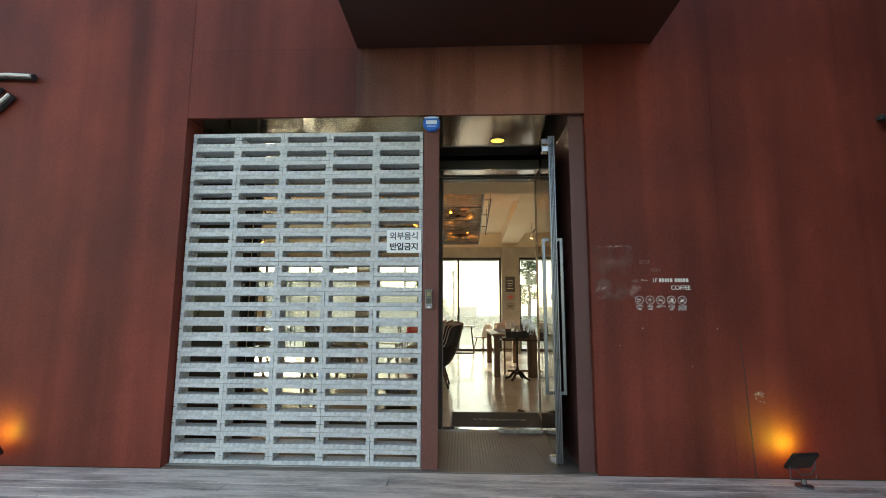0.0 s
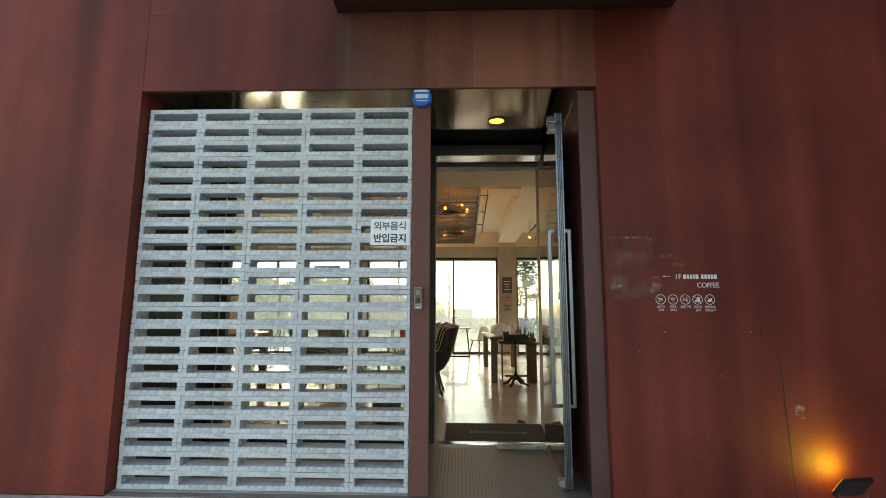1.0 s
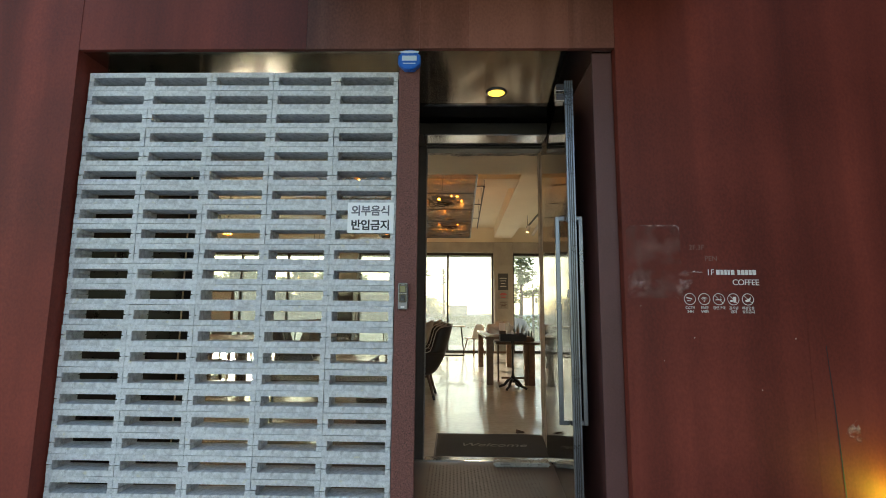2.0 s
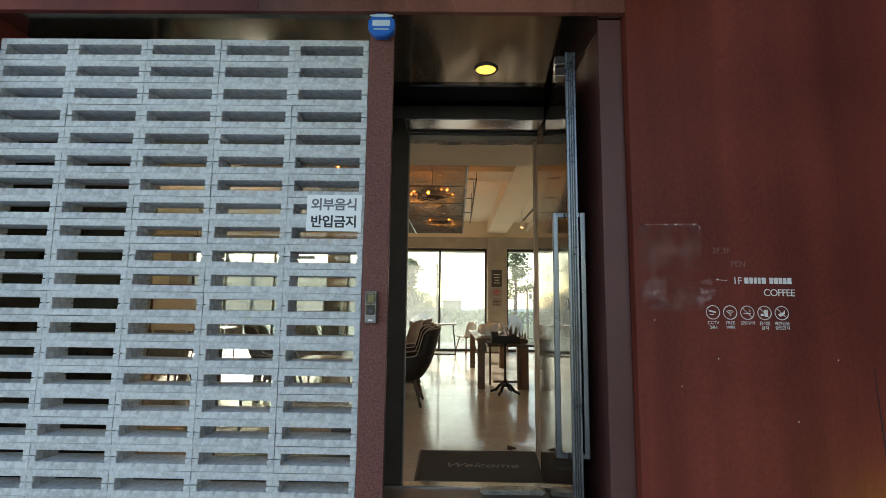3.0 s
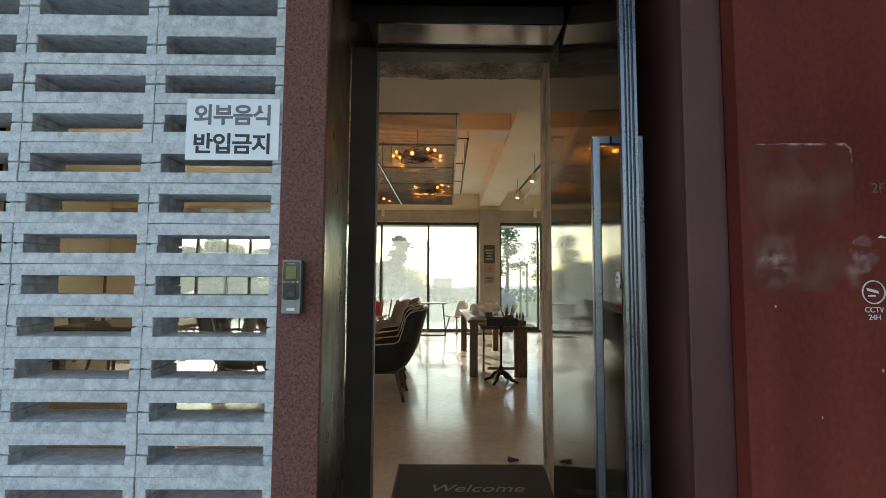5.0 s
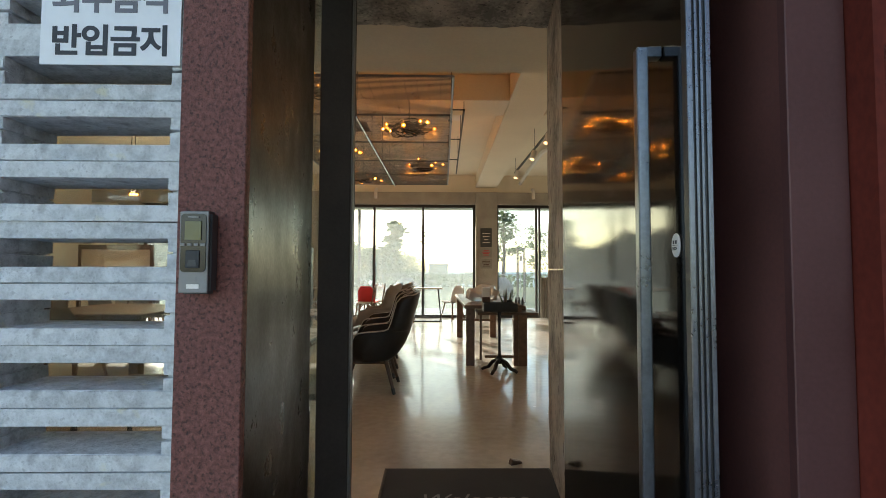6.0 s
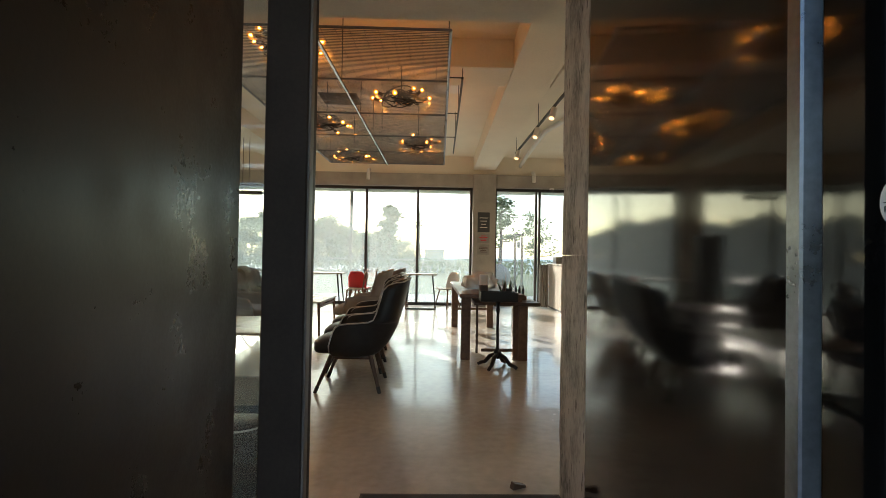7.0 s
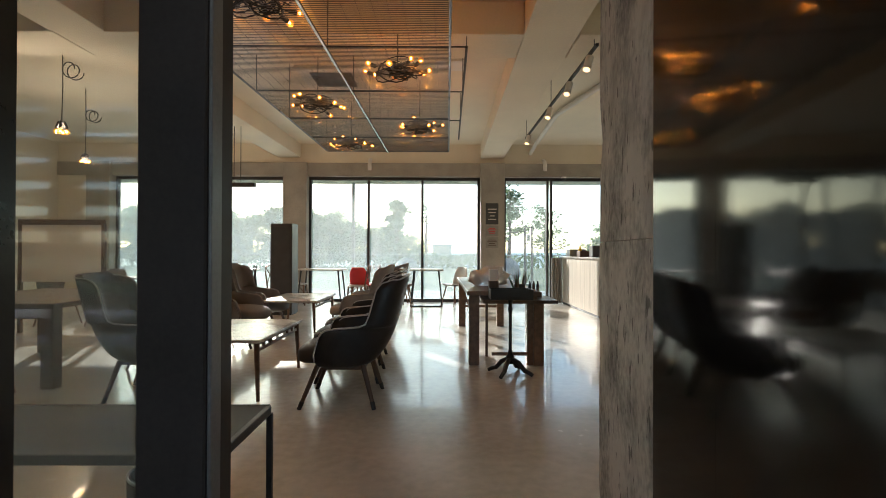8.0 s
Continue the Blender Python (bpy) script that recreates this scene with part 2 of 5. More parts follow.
def single(name, bm, material, label, category, group="", smooth=False, m=None):
    ob = new(name, mesh_of(name, bm, material, smooth))
    if m is not None:
        ob.matrix_world = m
    return tagged(ob, label, category, group)


def box(x0, x1, y0, y1, z0, z1, bevel=0.0, bm=None, m=None, seg=1):
    own = bmesh.new()
    bmesh.ops.create_cube(own, size=1)
    for v in own.verts:
        v.co = Vector(((x0 + x1) / 2 + v.co.x * (x1 - x0), (y0 + y1) / 2 + v.co.y * (y1 - y0), (z0 + z1) / 2 + v.co.z * (z1 - z0)))
    if bevel:
        bmesh.ops.bevel(own, geom=own.edges[:], offset=bevel, segments=seg, affect='EDGES')
    if m is not None:
        own.transform(m)
    return merge(bm, own)


def merge(bm, own):
    if bm is None:
        return own
    me = bpy.data.meshes.new("temp")
    own.to_mesh(me)
    own.free()
    bm.from_mesh(me)
    bpy.data.meshes.remove(me)
    return bm


def rod(p0, p1, r0, r1=None, seg=10, bm=None):
    r1 = r0 if r1 is None else r1
    p0, p1 = Vector(p0), Vector(p1)
    own = bmesh.new()
    bmesh.ops.create_cone(own, cap_ends=True, segments=seg, radius1=r0, radius2=r1, depth=(p1 - p0).length)
    own.transform(Matrix.Translation((p0 + p1) / 2) @ (p1 - p0).to_track_quat("Z", "Y").to_matrix().to_4x4())
    return merge(bm, own)


def tube(points, r, seg=6, bm=None, taper=1.0):
    """A round tube swept along points."""
    own = bmesh.new()
    pts = [Vector(p) for p in points]
    rings = []
    for i, p in enumerate(pts):
        d = (pts[min(i + 1, len(pts) - 1)] - pts[max(i - 1, 0)]).normalized()
        u = d.cross(Vector((0.31, 0.17, 0.93))).normalized()
        w = d.cross(u)
        rr = r * (1 + (taper - 1) * i / max(1, len(pts) - 1))
        rings.append([own.verts.new(p + (u * math.cos(a) + w * math.sin(a)) * rr) for a in [2 * math.pi * k / seg for k in range(seg)]])
    for a, b in zip(rings, rings[1:]):
        for k in range(seg):
            own.faces.new((a[k], a[(k + 1) % seg], b[(k + 1) % seg], b[k]))
    own.faces.new(rings[0][::-1])
    own.faces.new(rings[-1])
    return merge(bm, own)


def lathe(profile, seg=24, bm=None, m=None):
    """A turned form from (radius, height) pairs."""
    own = bmesh.new()
    rings = []
    for r, z in profile:
        rings.append([own.verts.new((max(r, 1e-4) * math.cos(2 * math.pi * k / seg), max(r, 1e-4) * math.sin(2 * math.pi * k / seg), z)) for k in range(seg)])
    for a, b in zip(rings, rings[1:]):
        for k in range(seg):
            own.faces.new((a[k], a[(k + 1) % seg], b[(k + 1) % seg], b[k]))
    own.faces.new(rings[0][::-1])
    own.faces.new(rings[-1])
    if m is not None:
        own.transform(m)
    return merge(bm, own)


def slab(outline, depth, bm=None, m=None, bevel=0.0):
    """A flat plate from an outline in x, z, thick along y."""
    own = bmesh.new()
    f = own.faces.new([own.verts.new((x, 0, z)) for x, z in outline])
    r = bmesh.ops.extrude_face_region(own, geom=[f])
    bmesh.ops.translate(own, verts=[v for v in r["geom"] if isinstance(v, bmesh.types.BMVert)], vec=(0, depth, 0))
    if bevel:
        bmesh.ops.recalc_face_normals(own, faces=own.faces)
        bmesh.ops.bevel(own, geom=own.edges[:], offset=bevel, segments=1, affect='EDGES')
    if m is not None:
        own.transform(m)
    return merge(bm, own)


def shell(rows, thick, bm=None):
    """A padded shell: rows of points in a grid, thickened along its own normals."""
    own = bmesh.new()
    grid = [[own.verts.new(p) for p in row] for row in rows]
    for a, b in zip(grid, grid[1:]):
        for k in range(len(a) - 1):
            own.faces.new((a[k], a[k + 1], b[k + 1], b[k]))
    bmesh.ops.recalc_face_normals(own, faces=own.faces)
    own.normal_update()
    bmesh.ops.solidify(own, geom=own.faces[:], thickness=thick)
    return merge(bm, own)


def lettering(words, size, material, parent, at, depth=0.001, turn=(90, 0, 0), align='LEFT', name="lettering", shear=0.0, space=1.0, bold=0.0):
    """Writing with the built-in font, turned into a mesh."""
    cu = bpy.data.curves.new(name, 'FONT')
    cu.body, cu.size, cu.extrude, cu.align_x, cu.shear, cu.space_character = words, size, depth, align, shear, space
    cu.offset = bold
    tmp = bpy.data.objects.new("temp", cu)
    scene.collection.objects.link(tmp)
    bpy.context.view_layer.update()
    me = bpy.data.meshes.new_from_object(tmp.evaluated_get(bpy.context.evaluated_depsgraph_get()))
    bpy.data.objects.remove(tmp)
    bpy.data.curves.remove(cu)
    me.name = name
    me.materials.clear()
    me.materials.append(material)
    ob = new(name, me)
    ob.parent = parent
    ob.matrix_basis = pose(*at, *turn)
    return ob


def gouge(m, scale, lo, hi, depth):
    """Scattered dark pits and gouges over a surface."""
    nt = m.node_tree
    b = nt.nodes["Principled BSDF"]
    tc = nt.nodes.new("ShaderNodeTexCoord")
    mp = nt.nodes.new("ShaderNodeMapping")
    mp.inputs["Scale"].default_value = scale
    no = nt.nodes.new("ShaderNodeTexNoise")
    no.inputs["Scale"].default_value, no.inputs["Detail"].default_value = 1.0, 3
    rp = nt.nodes.new("ShaderNodeValToRGB")
    rp.color_ramp.elements[0].position, rp.color_ramp.elements[0].color = lo, (1, 1, 1, 1)
    rp.color_ramp.elements[1].position, rp.color_ramp.elements[1].color = hi, (depth, depth, depth, 1)
    mul = nt.nodes.new("ShaderNodeMix")
    mul.data_type, mul.blend_type = 'RGBA', 'MULTIPLY'
    mul.inputs[0].default_value = 1.0
    nt.links.new(tc.outputs["Object"], mp.inputs[0])
    nt.links.new(mp.outputs[0], no.inputs["Vector"])
    nt.links.new(no.outputs[0], rp.inputs[0])
    nt.links.new(b.inputs["Base Color"].links[0].from_socket, mul.inputs[6])
    nt.links.new(rp.outputs[0], mul.inputs[7])
    nt.links.new(mul.outputs[2], b.inputs["Base Color"])


def lichen(m, scale, lo, hi, color, amount):
    """Sparse pale blotches grown on a surface."""
    nt = m.node_tree
    b = nt.nodes["Principled BSDF"]
    tc = nt.nodes.new("ShaderNodeTexCoord")
    mp = nt.nodes.new("ShaderNodeMapping")
    mp.inputs["Scale"].default_value = scale
    info = nt.nodes.new("ShaderNodeObjectInfo")
    shift = nt.nodes.new("ShaderNodeVectorMath")
    shift.operation = 'SCALE'
    shift.inputs[0].default_value = (31, 17, 23)
    nt.links.new(info.outputs["Random"], shift.inputs["Scale"])
    nt.links.new(shift.outputs[0], mp.inputs["Location"])
    no = nt.nodes.new("ShaderNodeTexNoise")
    no.inputs["Scale"].default_value, no.inputs["Detail"].default_value = 1.0, 5
    mr = nt.nodes.new("ShaderNodeMapRange")
    mr.inputs["From Min"].default_value, mr.inputs["From Max"].default_value, mr.inputs["To Max"].default_value = lo, hi, amount
    mx = nt.nodes.new("ShaderNodeMix")
    mx.data_type = 'RGBA'
    mx.inputs[7].default_value = (*color, 1)
    nt.links.new(tc.outputs["Object"], mp.inputs[0])
    nt.links.new(mp.outputs[0], no.inputs["Vector"])
    nt.links.new(no.outputs[0], mr.inputs[0])
    nt.links.new(mr.outputs[0], mx.inputs[0])
    nt.links.new(b.inputs["Base Color"].links[0].from_socket, mx.inputs[6])
    nt.links.new(mx.outputs[2], b.inputs["Base Color"])


lichen(M_BLOCK, (16, 16, 22), 0.66, 0.74, (0.70, 0.66, 0.46), 0.6)
gouge(M_PIER, (34, 34, 11), 0.62, 0.67, 0.34)
gouge(M_PIER, (7, 7, 4), 0.50, 0.75, 0.62)
gouge(M_POST, (150, 150, 150), 0.55, 0.66, 0.45)
gouge(M_BLOCK, (85, 85, 85), 0.60, 0.69, 0.70)
gouge(M_BLOCK, (14, 14, 9), 0.66, 0.74, 0.72)

# ---- large structure: the steel front ----
FRONT = [
    # name, x0, x1, z0, z1, y of the face
    ("wall_front_west", -9.0, -1.966, 0.0, 6.5, -0.002),
    ("wall_front_head", -1.965, 1.30, 3.36, 6.5, 0.0),
    ("wall_front_head_west", -1.965, -0.561, 2.765, 3.359, 0.0),
    ("wall_front_plate", -0.56, 0.129, 2.765, 3.359, 0.001),
    ("wall_front_plate", 0.13, 0.429, 2.765, 3.359, 0.0),
    ("wall_front_plate", 0.43, 1.029, 2.765, 3.359, 0.001),
    ("wall_front_plate", 1.03, 1.30, 2.765, 3.359, 0.0),
    ("wall_front_east", 1.301, 2.289, 0.0, 6.5, -0.003),
    ("wall_front_far_east", 2.2905, 8.0, 0.0, 6.5, -0.002),
]
for n, x0, x1, z0, z1, y in FRONT:
    structure(n, box(x0, x1, y, 0.03 if z0 == 2.765 else 0.25, z0, z1), M_PLATE if "plate" in n else M_CORTEN, "brown-red weathering steel cladding with rust runs", "wall")
# Thin sheet added below the canopy; its dark colour stands in for shade.
structure("canopy_soffit", box(-0.552, 1.852, -2.292, -0.016, 3.348, 3.359), M_CANOPYSHADE, "added dark sheet that paints the shade under the canopy", "canopy")
structure("canopy", box(-0.56, 1.86, -2.3, -0.014, 3.36, 4.1, 0.006), M_CORTEN, "rusted steel box canopy jutting over the entrance", "canopy")
# Out-of-view wall, added to keep skylight off the east front.
structure("wing_east", box(3.95, 4.3, -7.0, -0.003, 0.0, 6.5), M_CORTEN, "unseen wall added to shade the east part of the front", "wall")
structure("recess_soffit_rear", box(-1.96, 1.30, 0.771, 1.332, 2.764, 2.83), M_BLACKGLASS, "glossy black rear strip of the entrance soffit", "ceiling")
structure("recess_soffit", box(-1.962, 1.2995, 0.031, 0.77, 2.765, 2.83), M_SOFFIT, "glossy dark steel soffit over the entrance recess", "ceiling")
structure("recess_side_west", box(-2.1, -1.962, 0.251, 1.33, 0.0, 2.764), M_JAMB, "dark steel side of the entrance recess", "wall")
structure("entrance_post_east", box(1.180, 1.299, 0.055, 0.078, 0.0, 2.762, 0.002), M_MAROON, "maroon steel post beside the open door", "post")
structure("recess_reveal_east", box(1.21, 1.2995, 0.079, 1.271, 0.0, 2.762), M_LINING, "dark steel lining beside the open door", "wall")

# the post between the block screen and the door, and the steel panel behind it
structure("entrance_post", box(0.003, 0.130, 0.055, 0.078, 0.0, 2.762, 0.002), M_POST, "rust-red pitted steel post beside the block screen", "post")
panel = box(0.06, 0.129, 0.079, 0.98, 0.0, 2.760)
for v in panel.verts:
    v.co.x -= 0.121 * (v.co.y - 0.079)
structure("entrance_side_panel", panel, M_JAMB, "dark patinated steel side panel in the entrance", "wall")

# floor of the recess and threshold
structure("recess_floor", box(-1.96, 1.2995, 0.0, 1.30, -0.25, 0.004), M_TREAD, "worn steel tread plate in the entrance", "floor")
structure("threshold", box(-0.04, 1.14, 1.30, 1.40, -0.2, 0.016, 0.004), M_STEEL, "stainless steel door threshold", "threshold")
structure("screen_plinth", box(-1.962, 0.008, 0.06, 0.26, -0.05, 0.008), M_CONC, "cement bed under the block screen", "plinth")

# glazing frame behind the recess
structure("door_frame_post", box(-0.040, 0.103, 1.33, 1.46, 0.0, 2.627, 0.004), M_POSTPAINT, "black steel door frame post", "door frame")
structure("door_frame_edge", box(0.1035, 0.112, 1.338, 1.385, 0.0, 2.604, 0.002), M_GREYFRAME, "worn grey steel edge of the door frame", "door frame")
structure("door_frame_post_east", box(0.006, 0.19, 0.0004, 0.335, 0.0, 2.76), M_DOOR, "polished black steel panel by the door hinges", "door frame", m=pose(1.118, 1.27, 0, 0, 0, -4.6))
structure("door_frame_head", box(-0.03, 1.108, 1.095, 1.43, 2.643, 2.739), M_FRAME, "black steel head of the door frame", "door frame")
structure("door_head_plate", box(0.09, 1.10, 1.09, 1.335, 2.632, 2.642, 0.001), M_STEEL, "bright steel plate under the door head", "door frame")
structure("door_frame_stop", box(0.106, 1.108, 1.34, 1.46, 2.606, 2.626, 0.002), M_FRAME, "black steel strip under the door head", "door frame")
structure("transom_panel", box(-1.965, 1.108, 1.334, 1.40, 2.742, 2.83), M_FRAME, "black panel over the door", "panel")
win = thing("window_1", "large dusty fixed window pane behind the block screen", "window", kind="structure")
part("window_frame", box(-1.96, -0.042, 1.35, 1.43, 2.64, 2.74, 0.003), M_FRAME, win)
part("window_frame", box(-1.96, -1.90, 1.35, 1.43, 0.06, 2.64, 0.003), M_FRAME, win)
part("window_sill", box(-1.96, -0.042, 1.35, 1.43, 0.0, 0.06, 0.003), M_FRAME, win)
g = part("pane", box(-1.90, -0.042, 1.385, 1.393, 0.06, 2.64), M_DIRTY, win)
g.visible_shadow = False

# ---- large structure: the room ----
CEIL = 3.78
structure("floor", box(-8.5, 7.5, 1.40, 12.2, -0.25, 0.0), M_FLOOR, "polished beige concrete floor with soft reflections", "floor")
structure("ceiling", box(-8.5, 7.5, 1.2, 12.2, CEIL, CEIL + 0.3), M_PAINT, "cream painted concrete ceiling", "ceiling")
pier = bmesh.new()
for z0, z1, off in ((0.0, 1.2475, 0.0), (1.2505, 2.868, 0.002)):
    lump = box(1.16 + off, 1.75, 1.62 + off, 2.25, z0, z1)
    bmesh.ops.subdivide_edges(lump, edges=lump.edges[:], cuts=11, use_grid_fill=True)
    for v in lump.verts:
        edge = (v.co.x < 1.20) and (v.co.y < 1.65 or v.co.y > 2.22)
        k = 0.013 if edge else 0.0025
        v.co += Vector((abs(noise.noise(v.co * 9.0)), 0.6 * noise.noise(v.co * 8.0 + Vector((5, 0, 0))), 0)) * k
        v.co.x += 0.10 * (v.co.y - 1.62)
    merge(pier, lump)
structure("pier_east", pier, M_PIER, "rough raw concrete pier beside the door", "wall")
structure("lintel_front", box(-8.5, 7.5, 1.465, 2.22, 2.87, CEIL, 0.006), M_CONC, "rough concrete lintel over the entrance", "beam")
lip = box(-1.9, 1.30, 1.50, 2.215, 2.835, 2.868)
bmesh.ops.subdivide_edges(lip, edges=[e for e in lip.edges if abs(e.verts[0].co.x - e.verts[1].co.x) > 1], cuts=90)
for v in lip.verts:
    if v.co.z < 2.85:
        v.co.z += 0.018 * noise.noise(v.co * 7.0) + 0.010 * noise.noise(v.co * 23.0)
        v.co.y += 0.02 * noise.noise(v.co * 9.0)
structure("lintel_lip", lip, M_PIER, "ragged broken concrete edge under the lintel", "beam")
structure("wall_front_room_east", box(1.75, 7.5, 1.5, 2.0, 0.0, 2.87), M_PAINT, "cream painted wall", "wall")
structure("wall_front_room_west", box(-8.5, -2.1, 1.335, 1.8, 0.0, 2.87), M_PAINT, "cream painted wall", "wall")
structure("soffit_front", box(-8.5, 7.5, 2.222, 3.0, 2.86, CEIL, 0.004), M_PAINT, "cream plastered dropped beam", "beam")
structure("wall_east", box(7.5, 7.8, 1.2, 12.5, 0.0, 4.0), M_PAINT, "cream painted side wall", "wall")
structure("wall_west", box(-8.8, -8.5, 1.2, 12.5, 0.0, 4.0), M_PAINT, "cream painted side wall", "wall")


def skewed(x0, x1, y0, y1, z0, z1, bevel=0.006):
    """A box whose length leans one degree to the east as it runs towards the sea."""
    b = box(x0, x1, y0, y1, z0, z1, bevel)
    for v in b.verts:
        v.co.x += 0.017 * (v.co.y - 8.0)
    return b


structure("beam_east", skewed(1.50, 2.06, 3.0, 12.0, 3.45, CEIL), M_PAINT, "cream painted ceiling beam", "beam")
structure("beam_west", skewed(-3.35, -2.80, 3.0, 12.0, 3.45, CEIL), M_PAINT, "cream painted ceiling beam", "beam")
structure("beam_cross", box(-2.85, 1.45, 5.25, 5.86, 3.44, CEIL, 0.006), M_PAINT, "cream painted cross beam", "beam")
structure("beam_cross_east", box(2.03, 7.5, 5.25, 5.86, 3.44, CEIL, 0.006), M_PAINT, "cream painted cross beam", "beam")
structure("beam_cross_west", box(-8.5, -3.37, 5.25, 5.86, 3.44, CEIL, 0.006), M_PAINT, "cream painted cross beam", "beam")
structure("wall_sea_head", box(-8.5, 7.5, 11.85, 12.15, 3.32, CEIL), M_PAINT, "cream painted strip above the windows", "wall")
structure("wall_sea_west", box(-8.5, -7.75, 11.85, 12.15, 0.0, 3.0), M_PAINT, "cream painted wall", "wall")
structure("lintel_sea", box(-8.5, 7.5, 11.80, 12.16, 3.0, 3.32, 0.005), M_CONC, "raw concrete lintel over the sea windows", "beam")
for n, x0, x1 in (("column_west", -3.12, -2.56), ("column_east", 1.56, 2.13), ("column_far_west", -7.75, -7.2), ("column_far_east", 5.9, 7.5)):
    structure(n, box(x0, x1, 11.72, 12.15, 0.0, 3.32, 0.006), M_CONC, "raw concrete column between the windows", "column")


def glazed_bay(n, x0, x1, mullions, label, glass):
    w = thing(n, label, "window", kind="structure")
    part("window_frame", box(x0, x1, 11.95, 12.05, 2.93, 2.999, 0.003), M_FRAME, w)
    part("window_sill", box(x0, x1, 11.93, 12.07, 0.0, 0.07, 0.003), M_FRAME, w)
    xs = [x0 + 0.03] + mullions + [x1 - 0.03]
    for x in xs:
        part("mullion", box(x - 0.028, x + 0.028, 11.95, 12.05, 0.07, 2.93, 0.003), M_FRAME, w)
    for a, b in zip(xs, xs[1:]):
        p = part("pane", box(a + 0.028, b - 0.028, 11.995, 12.003, 0.07, 2.93), glass, w)
        p.visible_shadow = False
    return w


glazed_bay("window_2", -7.2, -3.12, [-6.2, -4.75], "tall sea-side window with black frames", M_GLASS)
glazed_bay("window_3", -2.56, 1.56, [-1.13, 0.17], "wide three-pane sea-side window with black frames", M_GLASS)
glazed_bay("window_4", 2.13, 5.9, [3.2, 3.29, 4.6], "sea-side glass door and fixed pane with black frames", M_CLEARPANE)

# ---- ground outside ----
structure("ground", box(-900, 900, -900, 900, -0.9, -0.30), M_GRASS, "lawn and open ground", "ground")
structure("terrace", box(-14, 14, 12.2, 15.5, -0.29, -0.02), M_PAVE, "grey paved terrace outside the windows", "terrace")
structure("lawn", box(-40, 40, 15.5, 30.0, -0.29, -0.06), M_GRASS, "bright green lawn before the sea", "lawn")
structure("sea", box(-900, 900, 45, 900, -0.29, -0.25), M_SEA, "pale hazy sea", "water")
structure("deck_bed", box(-12, 12, -10, 0.02, -0.29, -0.035), M_INK, "dark gap under the decking", "ground")

# ---- the open steel door ----
door = thing("door_1", "open polished black steel door with long square pull handles", "door", kind="structure", at=(1.118, 1.27, 0.0), turn=-4.6)
part("door_leaf", box(0.006, 0.050, -1.10, 0.0, 0.03, 2.63), M_DOOR, door)
part("door_edge", box(0.004, 0.052, -1.125, -1.10, 0.03, 2.63, 0.002), M_FRAME, door, "dark steel edge channel")
for x, w in ((0.003, 0.012), (0.020, 0.006), (0.031, 0.006), (0.043, 0.010)):
    part("edge_strip", box(x, x + w, -1.131, -1.1255, 0.03, 2.63, 0.0015), M_RAWSTEEL, door, "worn steel edge strip")
for s, x in ((-1, 0.004), (1, 0.052)):
    if s > 0:
        h = box(x + 0.034, x + 0.062, -0.995, -0.965, 0.52, 1.79, 0.003)
    else:
        h = box(x - 0.060, x - 0.032, -0.995, -0.965, 0.52, 1.79, 0.003)
    for z in (0.52, 1.763):
        box(min(x, x + s * 0.035), max(x, x + s * 0.035), -0.995, -0.965, z, z + 0.027, 0.002, h)
    part("handle", h, M_RAWSTEEL, door, "square steel pull handle")
for z in (2.50, 2.565):
    part("patch_fitting", box(-0.05, 0.004, -1.13, -1.05, z, z + 0.045, 0.003), M_STEEL, door, "small steel patch fitting")
part("floor_bolt", box(-0.04, 0.004, -1.12, -1.06, 0.035, 0.085, 0.003), M_STEEL, door, "chrome floor bolt")
push = part("push_plate", lathe([(0.0205, 0.0), (0.022, 0.002), (0.0212, 0.004), (0.0175, 0.005)], 28, m=pose(0, 0, 0, 0, -90, 0) @ Matrix.Diagonal((1.25, 1, 1, 1))), M_WHITE, door, "oval white push sticker", m=pose(0.005, -1.06, 1.30))
lettering("PUSH", 0.0105, M_INK, push, (-0.0056, 0.0135, -0.011), 0.0003, (90, 0, -90), name="lettering")
part("rule", box(-0.0056, -0.0051, -0.0145, 0.0145, -0.0005, 0.0005), M_INK, push)
for yy in (-0.010, 0.003):
    part("writing_bar", box(-0.0056, -0.0051, yy, yy + 0.008, 0.003, 0.011), M_INK, push)


# ---- fixings on the steel front ----
badge = thing("alarm_badge", "blue octagonal plastic security badge on the post", "badge", at=(0.068, 0.053, 2.70))
octo = [(0.074 * math.cos(math.pi / 8 + k * math.pi / 4), 0.068 * math.sin(math.pi / 8 + k * math.pi / 4)) for k in range(8)]
part("shell", slab(octo, -0.045, bevel=0.006), M_BLUE, badge)
part("print", slab([(-0.045, -0.010), (0.045, -0.010), (0.045, 0.022), (-0.045, 0.022)], -0.002), M_BADGEWHITE, badge, "white mark", m=pose(0, -0.0455, 0))
part("print", slab([(-0.038, -0.030), (0.038, -0.030), (0.038, -0.024), (-0.038, -0.024)], -0.002), M_BADGEWHITE, badge, m=pose(0, -0.0455, 0))
part("rim", slab([(x * 0.86, 0.046 + z * 0.12) for x, z in octo], -0.002), M_BADGEWHITE, badge, m=pose(0, -0.0455, 0))

